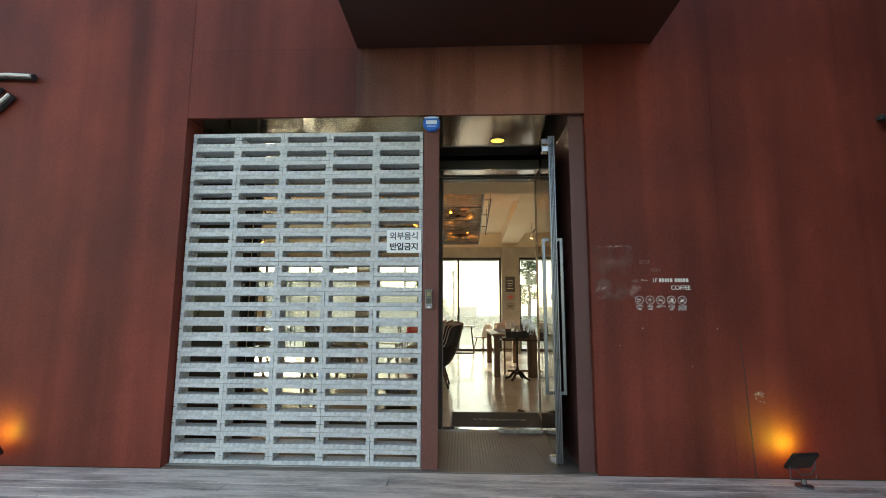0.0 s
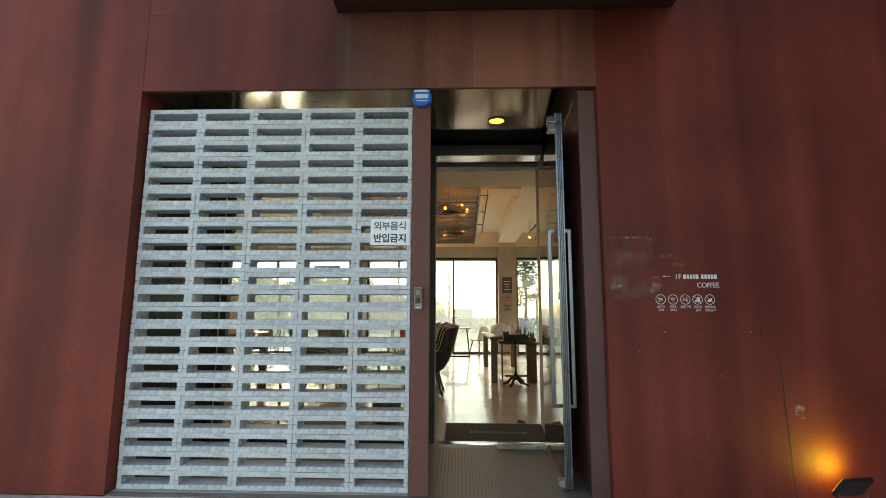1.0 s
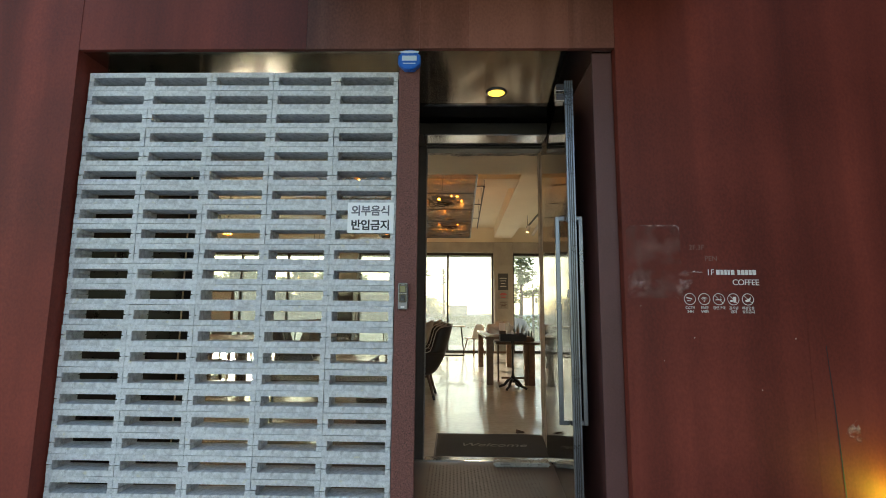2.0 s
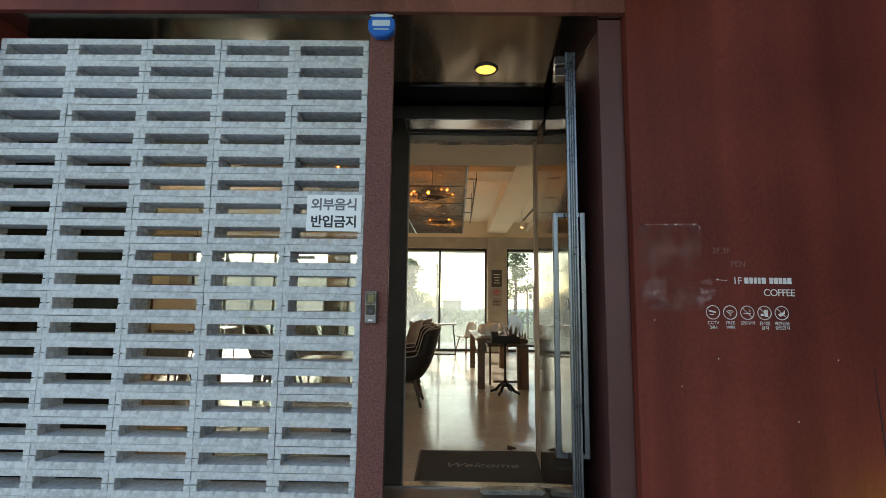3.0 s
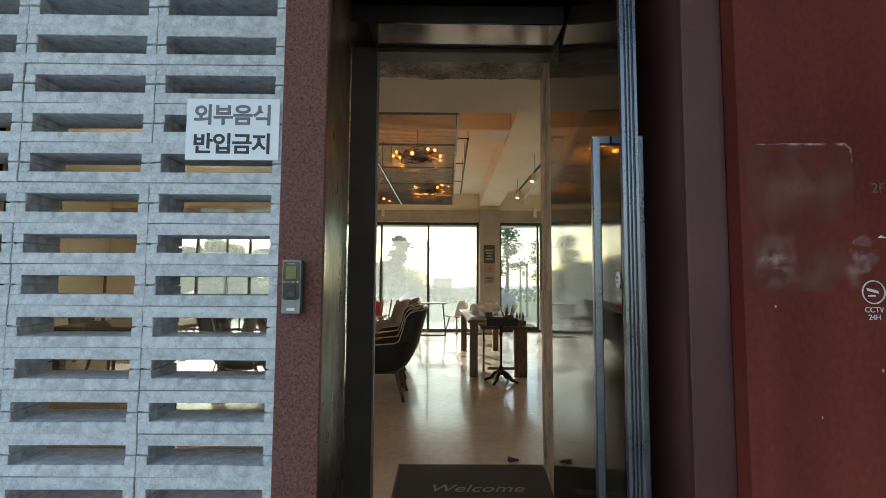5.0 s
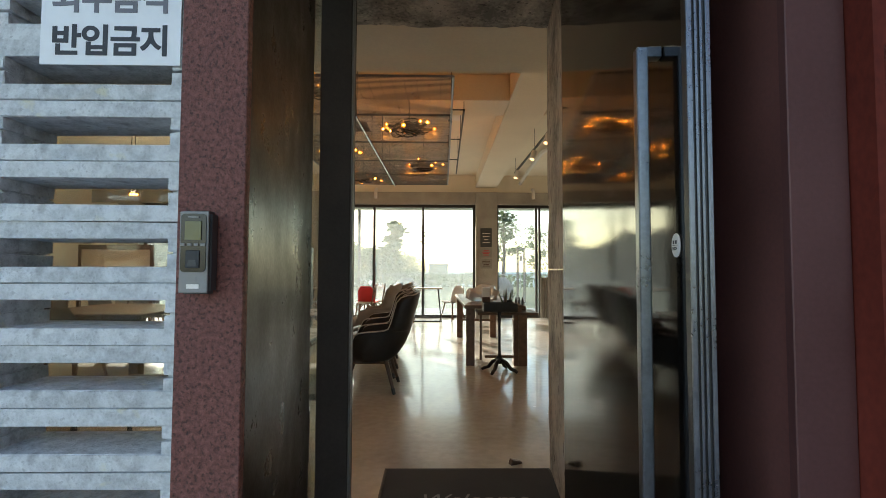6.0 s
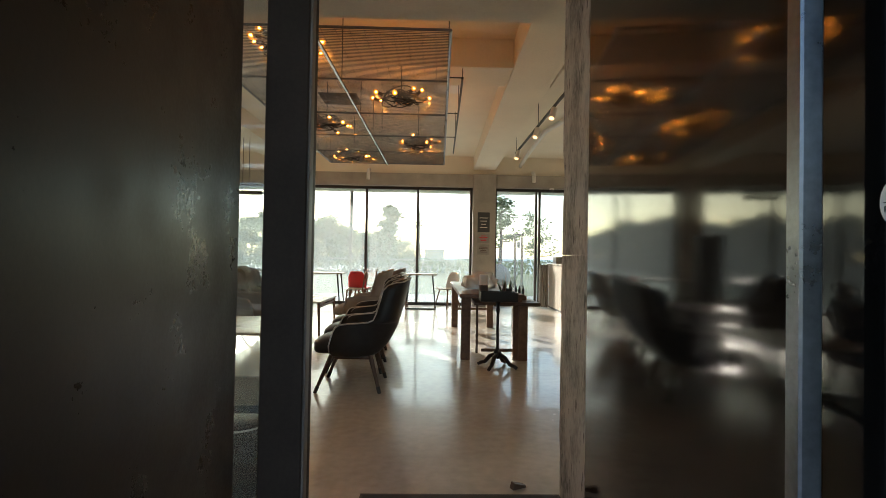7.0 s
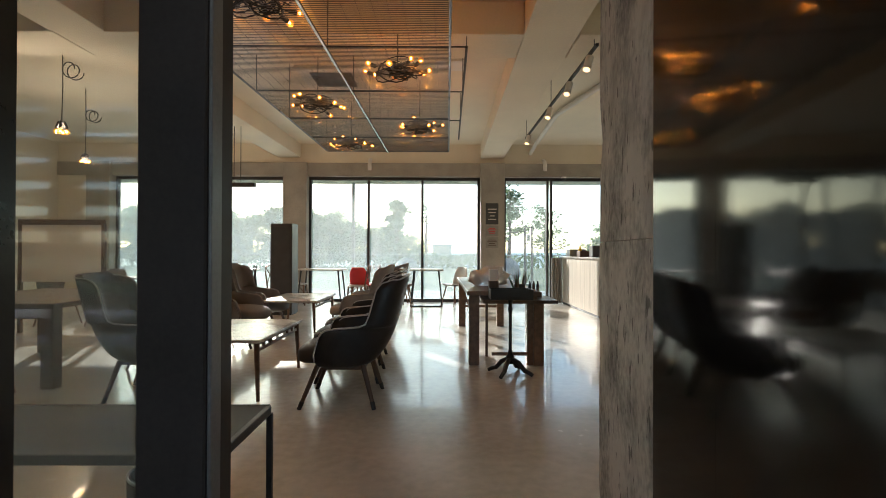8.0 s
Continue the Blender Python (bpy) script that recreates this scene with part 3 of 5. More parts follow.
M_GLOSSBLACK = mat("gloss_black_plastic", (0.012, 0.012, 0.014), 0.18, 0.0, 0.2, 8, 100, 0.0)
reader = thing("door_reader", "dark grey fingerprint door reader with a small display", "access reader", at=(0.055, 0.054, 1.197))
part("housing", box(-0.028, 0.028, -0.034, 0, 0, 0.152, 0.006, seg=2), M_READER, reader)
part("face", box(-0.026, 0.026, -0.038, -0.035, 0.002, 0.150, 0.0012), M_READERLIGHT, reader)
corner = [(sx * (0.0225 - 0.007) + 0.007 * math.cos(a), (0.047 if sz < 0 else 0.1385) + 0.007 * math.sin(a)) for sx, sz, a0 in ((1, 1, 0.0), (-1, 1, 0.5), (-1, -1, 1.0), (1, -1, 1.5)) for a in [math.pi * (a0 + k / 10) for k in range(6)]]
part("bezel", slab(corner, -0.0021), M_GLOSSBLACK, reader, "glossy black bezel", m=pose(0, -0.0384, 0))
part("display", box(-0.0145, 0.0145, -0.0425, -0.0408, 0.098, 0.132), M_LCD, reader, "olive display")
part("speaker_slot", box(-0.010, 0.010, -0.0425, -0.0408, 0.138, 0.1405), M_READERLIGHT, reader)
for x in (-0.018, -0.006, 0.006, 0.018):
    part("key", box(x - 0.004, x + 0.004, -0.0425, -0.0408, 0.087, 0.0915, 0.0004), M_READERLIGHT, reader)
part("sensor", box(-0.0125, 0.0125, -0.0425, -0.0408, 0.047, 0.079, 0.001), M_INK, reader, "black glass fingerprint sensor")
part("sensor_lip", slab([(-0.009, 0), (0.009, 0), (0.006, 0.012), (-0.006, 0.012)], -0.0015), M_READER, reader, m=pose(0, -0.0426, 0.050))
part("print", box(-0.011, 0.011, -0.0392, -0.0382, 0.010, 0.018), M_GREYPRINT, reader)
part("print", box(-0.006, 0.006, -0.0392, -0.0382, 0.024, 0.031), M_READERLIGHT, reader)

notice = thing("notice", "laminated white paper notice taped to the blocks", "notice", at=(-0.29, 0.083, 1.645))
part("sheet", box(0, 0.275, 0, 0.0015, 0, 0.185), M_PAPER, notice)
# Upper line's ink: faded, with the laminate's reflection mixed into its colour.
M_FADEDSHEEN = mat("faded_ink_with_sheen", (0.17, 0.165, 0.19), 0.5, 0.0, 0.15)
lettering("외부음식", 0.0655, M_FADEDSHEEN, notice, (0.1375, -0.0006, 0.112), 0.0006, (90, 0, 0), 'CENTER', space=0.94, bold=0.0018)
lettering("반입금지", 0.0655, M_INK, notice, (0.1375, -0.0006, 0.025), 0.0006, (90, 0, 0), 'CENTER', space=0.94, bold=0.0018)

sign = thing("wall_lettering", "small white guide lettering and round symbols on the rusted wall", "sign", at=(0, -0.005, 0))
lettering("1F", 0.046, M_GREYPRINT, sign, (1.757, -0.0006, 1.402), 0.0006, name="lettering")
x = 1.812
for w in (0.019, 0.016, 0.013, 0.013, 0.019):
    part("bar", box(x, x + w, -0.001, 0, 1.404, 1.432), M_GREYPRINT, sign)
    x += w + 0.005
x += 0.012
for w in (0.016, 0.019, 0.016, 0.016, 0.019):
    part("bar", box(x, x + w, -0.001, 0, 1.404, 1.432), M_GREYPRINT, sign)
    x += w + 0.004
lettering("COFFEE", 0.046, M_GREYPRINT, sign, (2.045, -0.0006, 1.347), 0.0006, align='RIGHT', name="lettering", space=0.9)
part("arrow", slab([(1.677, 1.418), (1.695, 1.418), (1.732, 1.4165), (1.732, 1.4185), (1.694, 1.4205), (1.690, 1.426)], -0.001), M_GREYPRINT, sign)
lettering("2F.3F", 0.040, M_FADEDPRINT, sign, (1.668, -0.0006, 1.545), 0.0006, name="lettering")
lettering("PEN", 0.040, M_FADEDPRINT, sign, (1.752, -0.0006, 1.482), 0.0006, name="lettering")
WORDS = (("CCTV", "24H"), ("FREE", "WIFI"), ("금연구역", ""), ("음식물", "금지"), ("애완동물", "출입금지"))
for i, (a, b) in enumerate(WORDS):
    cx, cz, R = 1.657 + 0.0795 * i, 1.268, 0.031
    ring = [(R * math.cos(2 * math.pi * k / 28), R * math.sin(2 * math.pi * k / 28)) for k in range(28)]
    sym = part("symbol", tube([(p, 0, q) for p, q in ring] + [(ring[0][0], 0, ring[0][1])], 0.0018, 4), M_GREYPRINT, sign, m=pose(cx, -0.0016, cz))
    bm = bmesh.new()
    if i == 0:
        slab([(-0.020, 0.012), (0.012, 0.004), (0.014, -0.004), (-0.018, 0.004)], -0.001, bm)
        slab([(-0.016, -0.012), (0.004, -0.012), (0.004, -0.008), (-0.016, -0.008)], -0.001, bm)
    elif i == 1:
        for r in (0.008, 0.015, 0.022):
            tube([(r * math.cos(a2), 0, -0.012 + r * math.sin(a2)) for a2 in [math.pi * (0.25 + 0.5 * k / 6) for k in range(7)]], 0.0016, 4, bm)
        lathe([(0.003, -0.001), (0.003, 0.001)], 8, bm, pose(0, 0, -0.012, 90))
    else:
        tube([(-0.022, 0, 0.022), (0.022, 0, -0.022)], 0.0016, 4, bm)
        if i == 2:
            slab([(-0.018, -0.006), (0.016, -0.006), (0.016, -0.001), (-0.018, -0.001)], -0.001, bm)
            tube([(0.008, 0, 0.004), (0.014, 0, 0.010), (0.008, 0, 0.016)], 0.0015, 4, bm)
        elif i == 3:
            slab([(0.0, -0.018), (0.014, -0.018), (0.016, 0.014), (-0.002, 0.014)], -0.001, bm)
            slab([(-0.018, -0.014), (-0.004, -0.014), (-0.004, -0.004), (-0.018, -0.004)], -0.001, bm)
        else:
            slab([(-0.018, -0.006), (0.006, 0.004), (0.016, 0.014), (0.014, -0.002), (0.004, -0.014), (-0.010, -0.016)], -0.001, bm)
    part("pictogram", bm, M_GREYPRINT, sign, m=pose(cx, -0.0012, cz))
    for k, w in enumerate((a, b)):
        if w:
            lettering(w, 0.021 if i < 2 else 0.019, M_GREYPRINT, sign, (cx, -0.0006, 1.213 - 0.0205 * k), 0.0006, (90, 0, 0), 'CENTER', name="lettering", space=0.95)

ghost = thing("sign_ghost", "faint pale outline of a removed plaque on rusted steel", "wall mark", at=(1.32, -0.0033, 1.27))
M_GHOST = mat("rubbed_rust", (0.26, 0.075, 0.054), 0.55, 0.0, 0.3, 4.0, 60.0, 0.1, second=(0.34, 0.125, 0.098), second_amount=0.8)
M_SCUFF = mat("pale_scuff", (0.46, 0.27, 0.24), 0.6, 0.0, 0.2, 30.0, 120.0, 0.2)
def fade(m, soft, scale):
    """Lets a rubbed mark thin out in patches and towards its rim."""
    nt = m.node_tree
    tc = nt.nodes.new("ShaderNodeTexCoord")
    mp = nt.nodes.new("ShaderNodeMapping")
    mp.inputs["Location"].default_value, mp.inputs["Scale"].default_value = (-1, 0, -1), (2, 0, 2)
    gr = nt.nodes.new("ShaderNodeTexGradient")
    gr.gradient_type = 'SPHERICAL'
    no = nt.nodes.new("ShaderNodeTexNoise")
    no.inputs["Scale"].default_value, no.inputs["Detail"].default_value = scale, 5
    ml = nt.nodes.new("ShaderNodeMath")
    ml.operation = 'MULTIPLY_ADD'
    ml.inputs[1].default_value, ml.inputs[2].default_value = soft, 1 - soft
    mr = nt.nodes.new("ShaderNodeMapRange")
    mr.inputs["From Min"].default_value, mr.inputs["From Max"].default_value = 0.42, 0.72
    al = nt.nodes.new("ShaderNodeMath")
    al.operation = 'MULTIPLY'
    nt.links.new(tc.outputs["Generated"], mp.inputs[0])
    nt.links.new(mp.outputs[0], gr.inputs[0])
    nt.links.new(tc.outputs["Object"], no.inputs["Vector"])
    nt.links.new(gr.outputs[1], ml.inputs[0])
    nt.links.new(no.outputs[0], mr.inputs[0])
    nt.links.new(ml.outputs[0], al.inputs[0])
    nt.links.new(mr.outputs[0], al.inputs[1])
    nt.links.new(al.outputs[0], nt.nodes["Principled BSDF"].inputs["Alpha"])


M_RIMSCUFF = mat("pale_scuffed_line", (0.50, 0.31, 0.28), 0.6, 0.0, 0.4, 30.0, 120.0, 0.2)
M_RIMFLECK = mat("pale_fleck", (0.55, 0.44, 0.40), 0.6, 0.0, 0.2, 60.0, 200.0, 0.1)
fade(M_SCUFF, 1.0, 30.0)
fade(M_GHOST, 0.55, 9.0)
fade(M_RIMSCUFF, 0.0, 45.0)
part("patch", slab([(0.0, 0.0), (0.30, 0.0), (0.302, 0.40), (0.285, 0.418), (0.02, 0.412), (0.0, 0.39)], -0.0004), M_GHOST, ghost)
part("scuff", slab([(0.02, 0.409), (0.12, 0.414), (0.285, 0.416), (0.30, 0.40), (0.302, 0.36), (0.298, 0.36), (0.294, 0.40), (0.28, 0.409), (0.12, 0.408)], -0.0008), M_RIMSCUFF, ghost)
part("scuff", slab([(0.0, 0.02), (0.07, 0.0), (0.14, 0.04), (0.13, 0.14), (0.06, 0.17), (0.0, 0.12)], -0.0008), M_SCUFF, ghost)
part("scuff", slab([(0.25, 0.03), (0.29, 0.0), (0.37, 0.10), (0.35, 0.18), (0.29, 0.14)], -0.0008), M_SCUFF, ghost)
for k, (x, z, r) in enumerate(((1.673, 1.056, 0.0035), (1.386, 1.228, 0.003), (2.22, 1.056, 0.004), (1.50, 0.93, 0.0025), (2.02, 0.78, 0.003))):
    fleck = [(r * (0.6 + 0.5 * ((k * 3 + q * 5) % 7) / 7) * math.cos(q * math.pi / 4), 1.6 * r * (0.6 + 0.5 * ((k + q * 3) % 5) / 5) * math.sin(q * math.pi / 4)) for q in range(8)]
    single("paint_fleck", slab(fleck, -0.0008), M_RIMFLECK, "tiny pale fleck on the rusted steel front", "wall mark", "pale flecks", m=pose(x, -0.0034, z))
script_sign = thing("wall_script_sign", "raised black and white script letter strokes on the rusted wall", "sign", at=(-3.60, -0.004, 2.80))
for pts in ([(0.0, 0.34), (0.20, 0.345), (0.42, 0.33)], [(0.0, 0.19), (0.07, 0.26), (0.14, 0.22), (0.10, 0.12), (0.0, 0.05)], [(0.0, 0.0), (0.14, 0.06), (0.25, 0.17)]):
    bm = tube([(a - 0.12, -0.03, b) for a, b in pts], 0.032, 6)
    part("stroke_back", bm, M_INK, script_sign, "black backing stroke")
    part("stroke", tube([(a - 0.125, -0.062, b) for a, b in pts], 0.014, 6), M_WHITE, script_sign, "white raised stroke")

cam_wall = thing("wall_camera", "dark grey bullet camera on the rusted wall", "security camera", at=(3.58, -0.004, 2.60))
part("bracket", box(-0.03, 0.05, -0.05, 0, 0.06, 0.10, 0.004), M_READER, cam_wall)
part("body", rod((0.0, -0.05, 0.05), (0.18, -0.20, 0.02), 0.045, 0.045, 16), M_READER, cam_wall)


def uplight(x, turn):
    u = thing("ground_uplight", "black flood lamp on a steel bracket shining amber up the wall", "flood lamp", "wall flood lamps", at=(x, -0.17, 0.0), turn=turn)
    part("base", lathe([(0.055, -0.004), (0.055, 0.012), (0.018, 0.02), (0.015, 0.05)], 16), M_RAWSTEEL, u)
    b = bmesh.new()
    tube([(-0.085, 0, 0.165), (-0.085, 0, 0.05), (0.085, 0, 0.05), (0.085, 0, 0.165)], 0.006, 6, b)
    part("bracket", b, M_RAWSTEEL, u, "grey steel bracket")
    tip = pose(0, 0, 0.165, -52, 0, 12)
    part("housing", box(-0.10, 0.10, -0.07, 0.07, -0.008, 0.02, 0.005, m=tip), M_BLACKIRON, u)
    part("lens", box(-0.088, 0.088, -0.058, 0.058, 0.0205, 0.024, m=tip), glow_amber, u, "glowing amber lens")
    part("cable", tube([(-0.08, -0.03, 0.14), (-0.04, -0.05, 0.09), (0.02, -0.05, 0.10), (0.05, -0.04, 0.14)], 0.004, 5), M_READER, u)
    return u


glow_amber = glow("amber_lens", (1.0, 0.50, 0.07), 3.0)
for x in (2.64, -3.20):
    uplight(x, 0)
    la = new("flood_light", bpy.data.lights.new("flood_light", 'SPOT'))
    la.data.energy, la.data.color, la.data.spot_size, la.data.spot_blend, la.data.shadow_soft_size = 1.75, (0.62, 0.90, 0.05), radians(140), 1.0, 0.05
    la.matrix_world = look((x + 0.03, -0.12, 0.225), (x - 0.03, 0.02, 0.30))

dl = thing("downlight", "round recessed warm downlight in the steel soffit", "downlight", at=(0.645, 0.59, 2.765))
part("rim", tube([(0.068 * math.cos(a), 0.068 * math.sin(a), -0.002) for a in [2 * math.pi * k / 32 for k in range(33)]], 0.009, 8), M_RAWSTEEL, dl, smooth=True)
part("lens", lathe([(0.062, -0.0005), (0.060, -0.005), (0.045, -0.008)], 28), M_DOWNLIGHT, dl, "glowing warm lens")
la = new("downlight_lamp", bpy.data.lights.new("downlight_lamp", 'SPOT'))
la.data.energy, la.data.color, la.data.spot_size, la.data.spot_blend, la.data.shadow_soft_size = 4.0, (1.0, 0.78, 0.48), radians(165), 1.0, 0.05
la.matrix_world = look((0.645, 0.59, 2.74), (0.645, 0.5901, 0))

# ---- mats in the entrance ----
wm = thing("door_mat", "charcoal welcome mat with pale script lettering", "door mat", at=(0.70, 1.80, 0.0))
part("carpet", box(-0.50, 0.50, -0.36, 0.39, 0.0, 0.010, 0.004), M_RUBBER, wm)
part("border", box(-0.515, 0.515, 0.39, 0.405, 0.0, 0.007, 0.002), M_FRAME, wm)
part("border", box(-0.515, 0.515, -0.375, -0.36, 0.0, 0.007, 0.002), M_FRAME, wm)
part("border", box(-0.515, -0.50, -0.36, 0.39, 0.0, 0.007, 0.002), M_FRAME, wm)
part("border", box(0.50, 0.515, -0.36, 0.39, 0.0, 0.007, 0.002), M_FRAME, wm)
lettering("Welcome", 0.15, M_MATTEXT, wm, (0.0, -0.06, 0.0105), 0.001, (0, 0, 0), 'CENTER', shear=0.35)
M_WRAP = mat("clouded_clear_wrap", (0.34, 0.32, 0.29), 0.25, 0.0, 0.3, 12.0, 60.0, 0.5)
pk = thing("package", "flat clear-wrapped pale parcel lying by the threshold", "parcel", at=(0.86, 1.24, 0.0))
part("wrap", box(-0.20, 0.24, -0.06, 0.05, 0.005, 0.036, 0.012, seg=2), M_WRAP, pk)
part("band", box(-0.03, 0.02, -0.062, 0.052, 0.004, 0.0385, 0.01), M_TANCLOTH, pk)
ds = thing("door_stop", "small worn door stop on the floor", "door stop", at=(1.02, 2.27, 0.0), turn=25)
part("wedge", slab([(-0.04, 0), (0.045, 0), (0.045, 0.012), (-0.03, 0.035)], 0.035, bevel=0.002), M_DARKWOOD, ds)

# tread bumps of the entrance plate
tread = structure("tread_bumps", box(-0.2, -0.19, 1.0, 1.01, 0.003, 0.006), M_TREAD, "raised tread bumps of the steel plate", "floor")
bm = bmesh.new()
for j in range(46):
    for i in range(31):
        a = 45 if (i + j) % 2 else -45
        m = pose(0.17 + i * 0.026, 0.03 + j * 0.026, 0.004, 0, 0, a)
        v = [bm.verts.new(m @ Vector(p)) for p in ((-0.011, 0, 0), (0, -0.004, 0), (0.011, 0, 0), (0, 0.004, 0), (0, 0, 0.0028))]
        for q in range(4):
            bm.faces.new((v[q], v[(q + 1) % 4], v[4]))
bpy.data.objects.remove(tread)
tread = tagged(new("tread_bumps", mesh_of("tread_bumps", bm, M_TREAD)), "raised diamond bumps of the steel tread plate", "tread plate", kind="stuff")

# a lapped sheet joint and rubbed places low on the steel front
joint = thing("sheet_joint", "dark open joint between two rusted steel sheets", "joint", kind="structure", at=(2.36, -0.0034, 0.0))
part("slit", slab([(0.058, 0.0), (0.066, 0.0), (0.052, 0.35), (0.040, 0.70), (0.022, 1.02), (0.019, 1.02), (0.034, 0.70), (0.045, 0.35)], -0.0005), M_INK, joint)
rub = thing("rubbed_patch", "pale rubbed patch on the rusted steel front", "wall mark", at=(2.44, -0.0034, 0.50))
part("scuff", slab([(0.0, 0.05), (0.02, 0.10), (0.05, 0.11), (0.062, 0.14), (0.085, 0.07), (0.10, 0.0), (0.07, 0.015), (0.03, 0.04)], -0.0005), M_SCUFF, rub)

# ---- furniture kinds ----
M_PIPING = mat("pale_grey_piping", (0.52, 0.51, 0.50), 0.45, 0.0, 0.15, 20.0, 200.0, 0.05)


def wing_chair(label, cloth, at, turn, group="lounge wing chairs"):
    """A tall winged lounge chair; faces -y in its own space."""
    c = thing("wing_chair", label, "armchair", group, at=at, turn=turn)
    N = 20
    # height, outer back, front edge of the sides, half width
    profile = ((0.305, 0.13, -0.15, 0.250), (0.33, 0.19, -0.20, 0.285), (0.37, 0.24, -0.225, 0.315), (0.43, 0.285, -0.225, 0.335),
               (0.50, 0.325, -0.205, 0.345), (0.56, 0.352, -0.185, 0.350), (0.595, 0.366, -0.165, 0.350), (0.615, 0.372, -0.13, 0.349),
               (0.625, 0.375, -0.06, 0.348), (0.632, 0.377, 0.04, 0.347), (0.640, 0.38, 0.12, 0.346), (0.66, 0.386, 0.165, 0.345),
               (0.72, 0.402, 0.190, 0.343), (0.82, 0.428, 0.217, 0.338), (0.92, 0.453, 0.245, 0.330), (0.985, 0.468, 0.285, 0.315), (1.02, 0.472, 0.36, 0.29))
    rows = []
    for z, back, front, w in profile:
        row = []
        for j in range(N + 1):
            a = (j / N * 2 - 1) * math.pi / 2
            sx, cy = math.sin(a), math.cos(a)
            x = w * math.copysign(abs(sx) ** 0.55, sx)
            y = back - (back - front) * (1 - abs(cy) ** 0.6)
            row.append((x, y, z - 0.03 * (abs(sx) ** 4) * max(0.0, (z - 0.92) / 0.1)))
        rows.append(row)
    part("shell", shell(rows, 0.05), cloth, c, smooth=True)
    seat = bmesh.new()
    bmesh.ops.create_uvsphere(seat, u_segments=28, v_segments=16, radius=1)
    for v in seat.verts:
        u, w, h = [math.copysign(abs(k) ** 0.6, k) for k in v.co]
        v.co = Vector((0.285 * u, -0.095 + 0.315 * w, 0.418 + 0.088 * h - 0.03 * max(0.0, -w) ** 2))
    part("seat", seat, cloth, c, smooth=True)
    rim = [rows[k][0] for k in range(2, 17)] + rows[16][1:-1] + [rows[k][N] for k in range(16, 1, -1)]
    part("piping", tube(rim, 0.0065, 6), M_PIPING if cloth is M_LEATHER else cloth, c, "edge piping", smooth=True)
    for sx, sy in ((-1, -1), (1, -1), (-1, 1), (1, 1)):
        top = (sx * 0.22, -0.22 if sy < 0 else 0.13, 0.325)
        foot = (sx * 0.28, -0.35 if sy < 0 else 0.225, 0.0)
        leg = part("leg", rod(foot, top, 0.014, 0.022, 10), M_DARKWOOD, c)
        d = Vector(top) - Vector(foot)
        part("ferrule", rod(foot, Vector(foot) + d * 0.18, 0.0165, 0.0185, 10), M_BLACKIRON, leg, "black leg sleeve")
    part("base_rail", box(-0.23, 0.23, -0.20, 0.15, 0.29, 0.325, 0.012), M_DARKWOOD, c)
    return c


def cross_chair(at, turn, wood, group="cross-back chairs", label="bentwood cross-back chair with a pale woven seat"):
    c = thing("cross_back_chair", label, "chair", group, at=at, turn=turn)
    part("seat", lathe([(0.20, 0.455), (0.215, 0.465), (0.215, 0.48), (0.20, 0.49)], 20), M_TOPLIGHT, c)
    for sx, sy in ((-1, -1), (1, -1)):
        part("leg", rod((sx * 0.20, -0.20, 0), (sx * 0.17, -0.16, 0.46), 0.015, 0.017, 8), wood, c)
    hoop = [(-0.20, 0.22, 0.0), (-0.19, 0.19, 0.46), (-0.19, 0.23, 0.75), (-0.15, 0.255, 0.88), (0, 0.26, 0.91), (0.15, 0.255, 0.88), (0.19, 0.23, 0.75), (0.19, 0.19, 0.46), (0.20, 0.22, 0.0)]
    part("back_hoop", tube(hoop, 0.014, 8), wood, c, smooth=True)
    part("cross_rail", tube([(-0.18, 0.20, 0.52), (0, 0.245, 0.70), (0.14, 0.255, 0.87)], 0.010, 6), wood, c)
    part("cross_rail", tube([(0.18, 0.20, 0.52), (0, 0.235, 0.70), (-0.14, 0.255, 0.87)], 0.010, 6), wood, c)
    for s in (-1, 1):
        part("arch", tube([(s * 0.185, -0.17, 0.30), (s * 0.17, -0.06, 0.43), (s * 0.18, 0.10, 0.43), (s * 0.19, 0.20, 0.30)], 0.009, 6), wood, c)
    part("arch", tube([(-0.185, -0.18, 0.30), (-0.08, -0.165, 0.43), (0.08, -0.165, 0.43), (0.185, -0.18, 0.30)], 0.009, 6), wood, c)
    part("stretcher", tube([(-0.19, -0.18, 0.2), (0, 0.02, 0.2), (0.19, 0.20, 0.2)], 0.008, 6), wood, c)
    return c


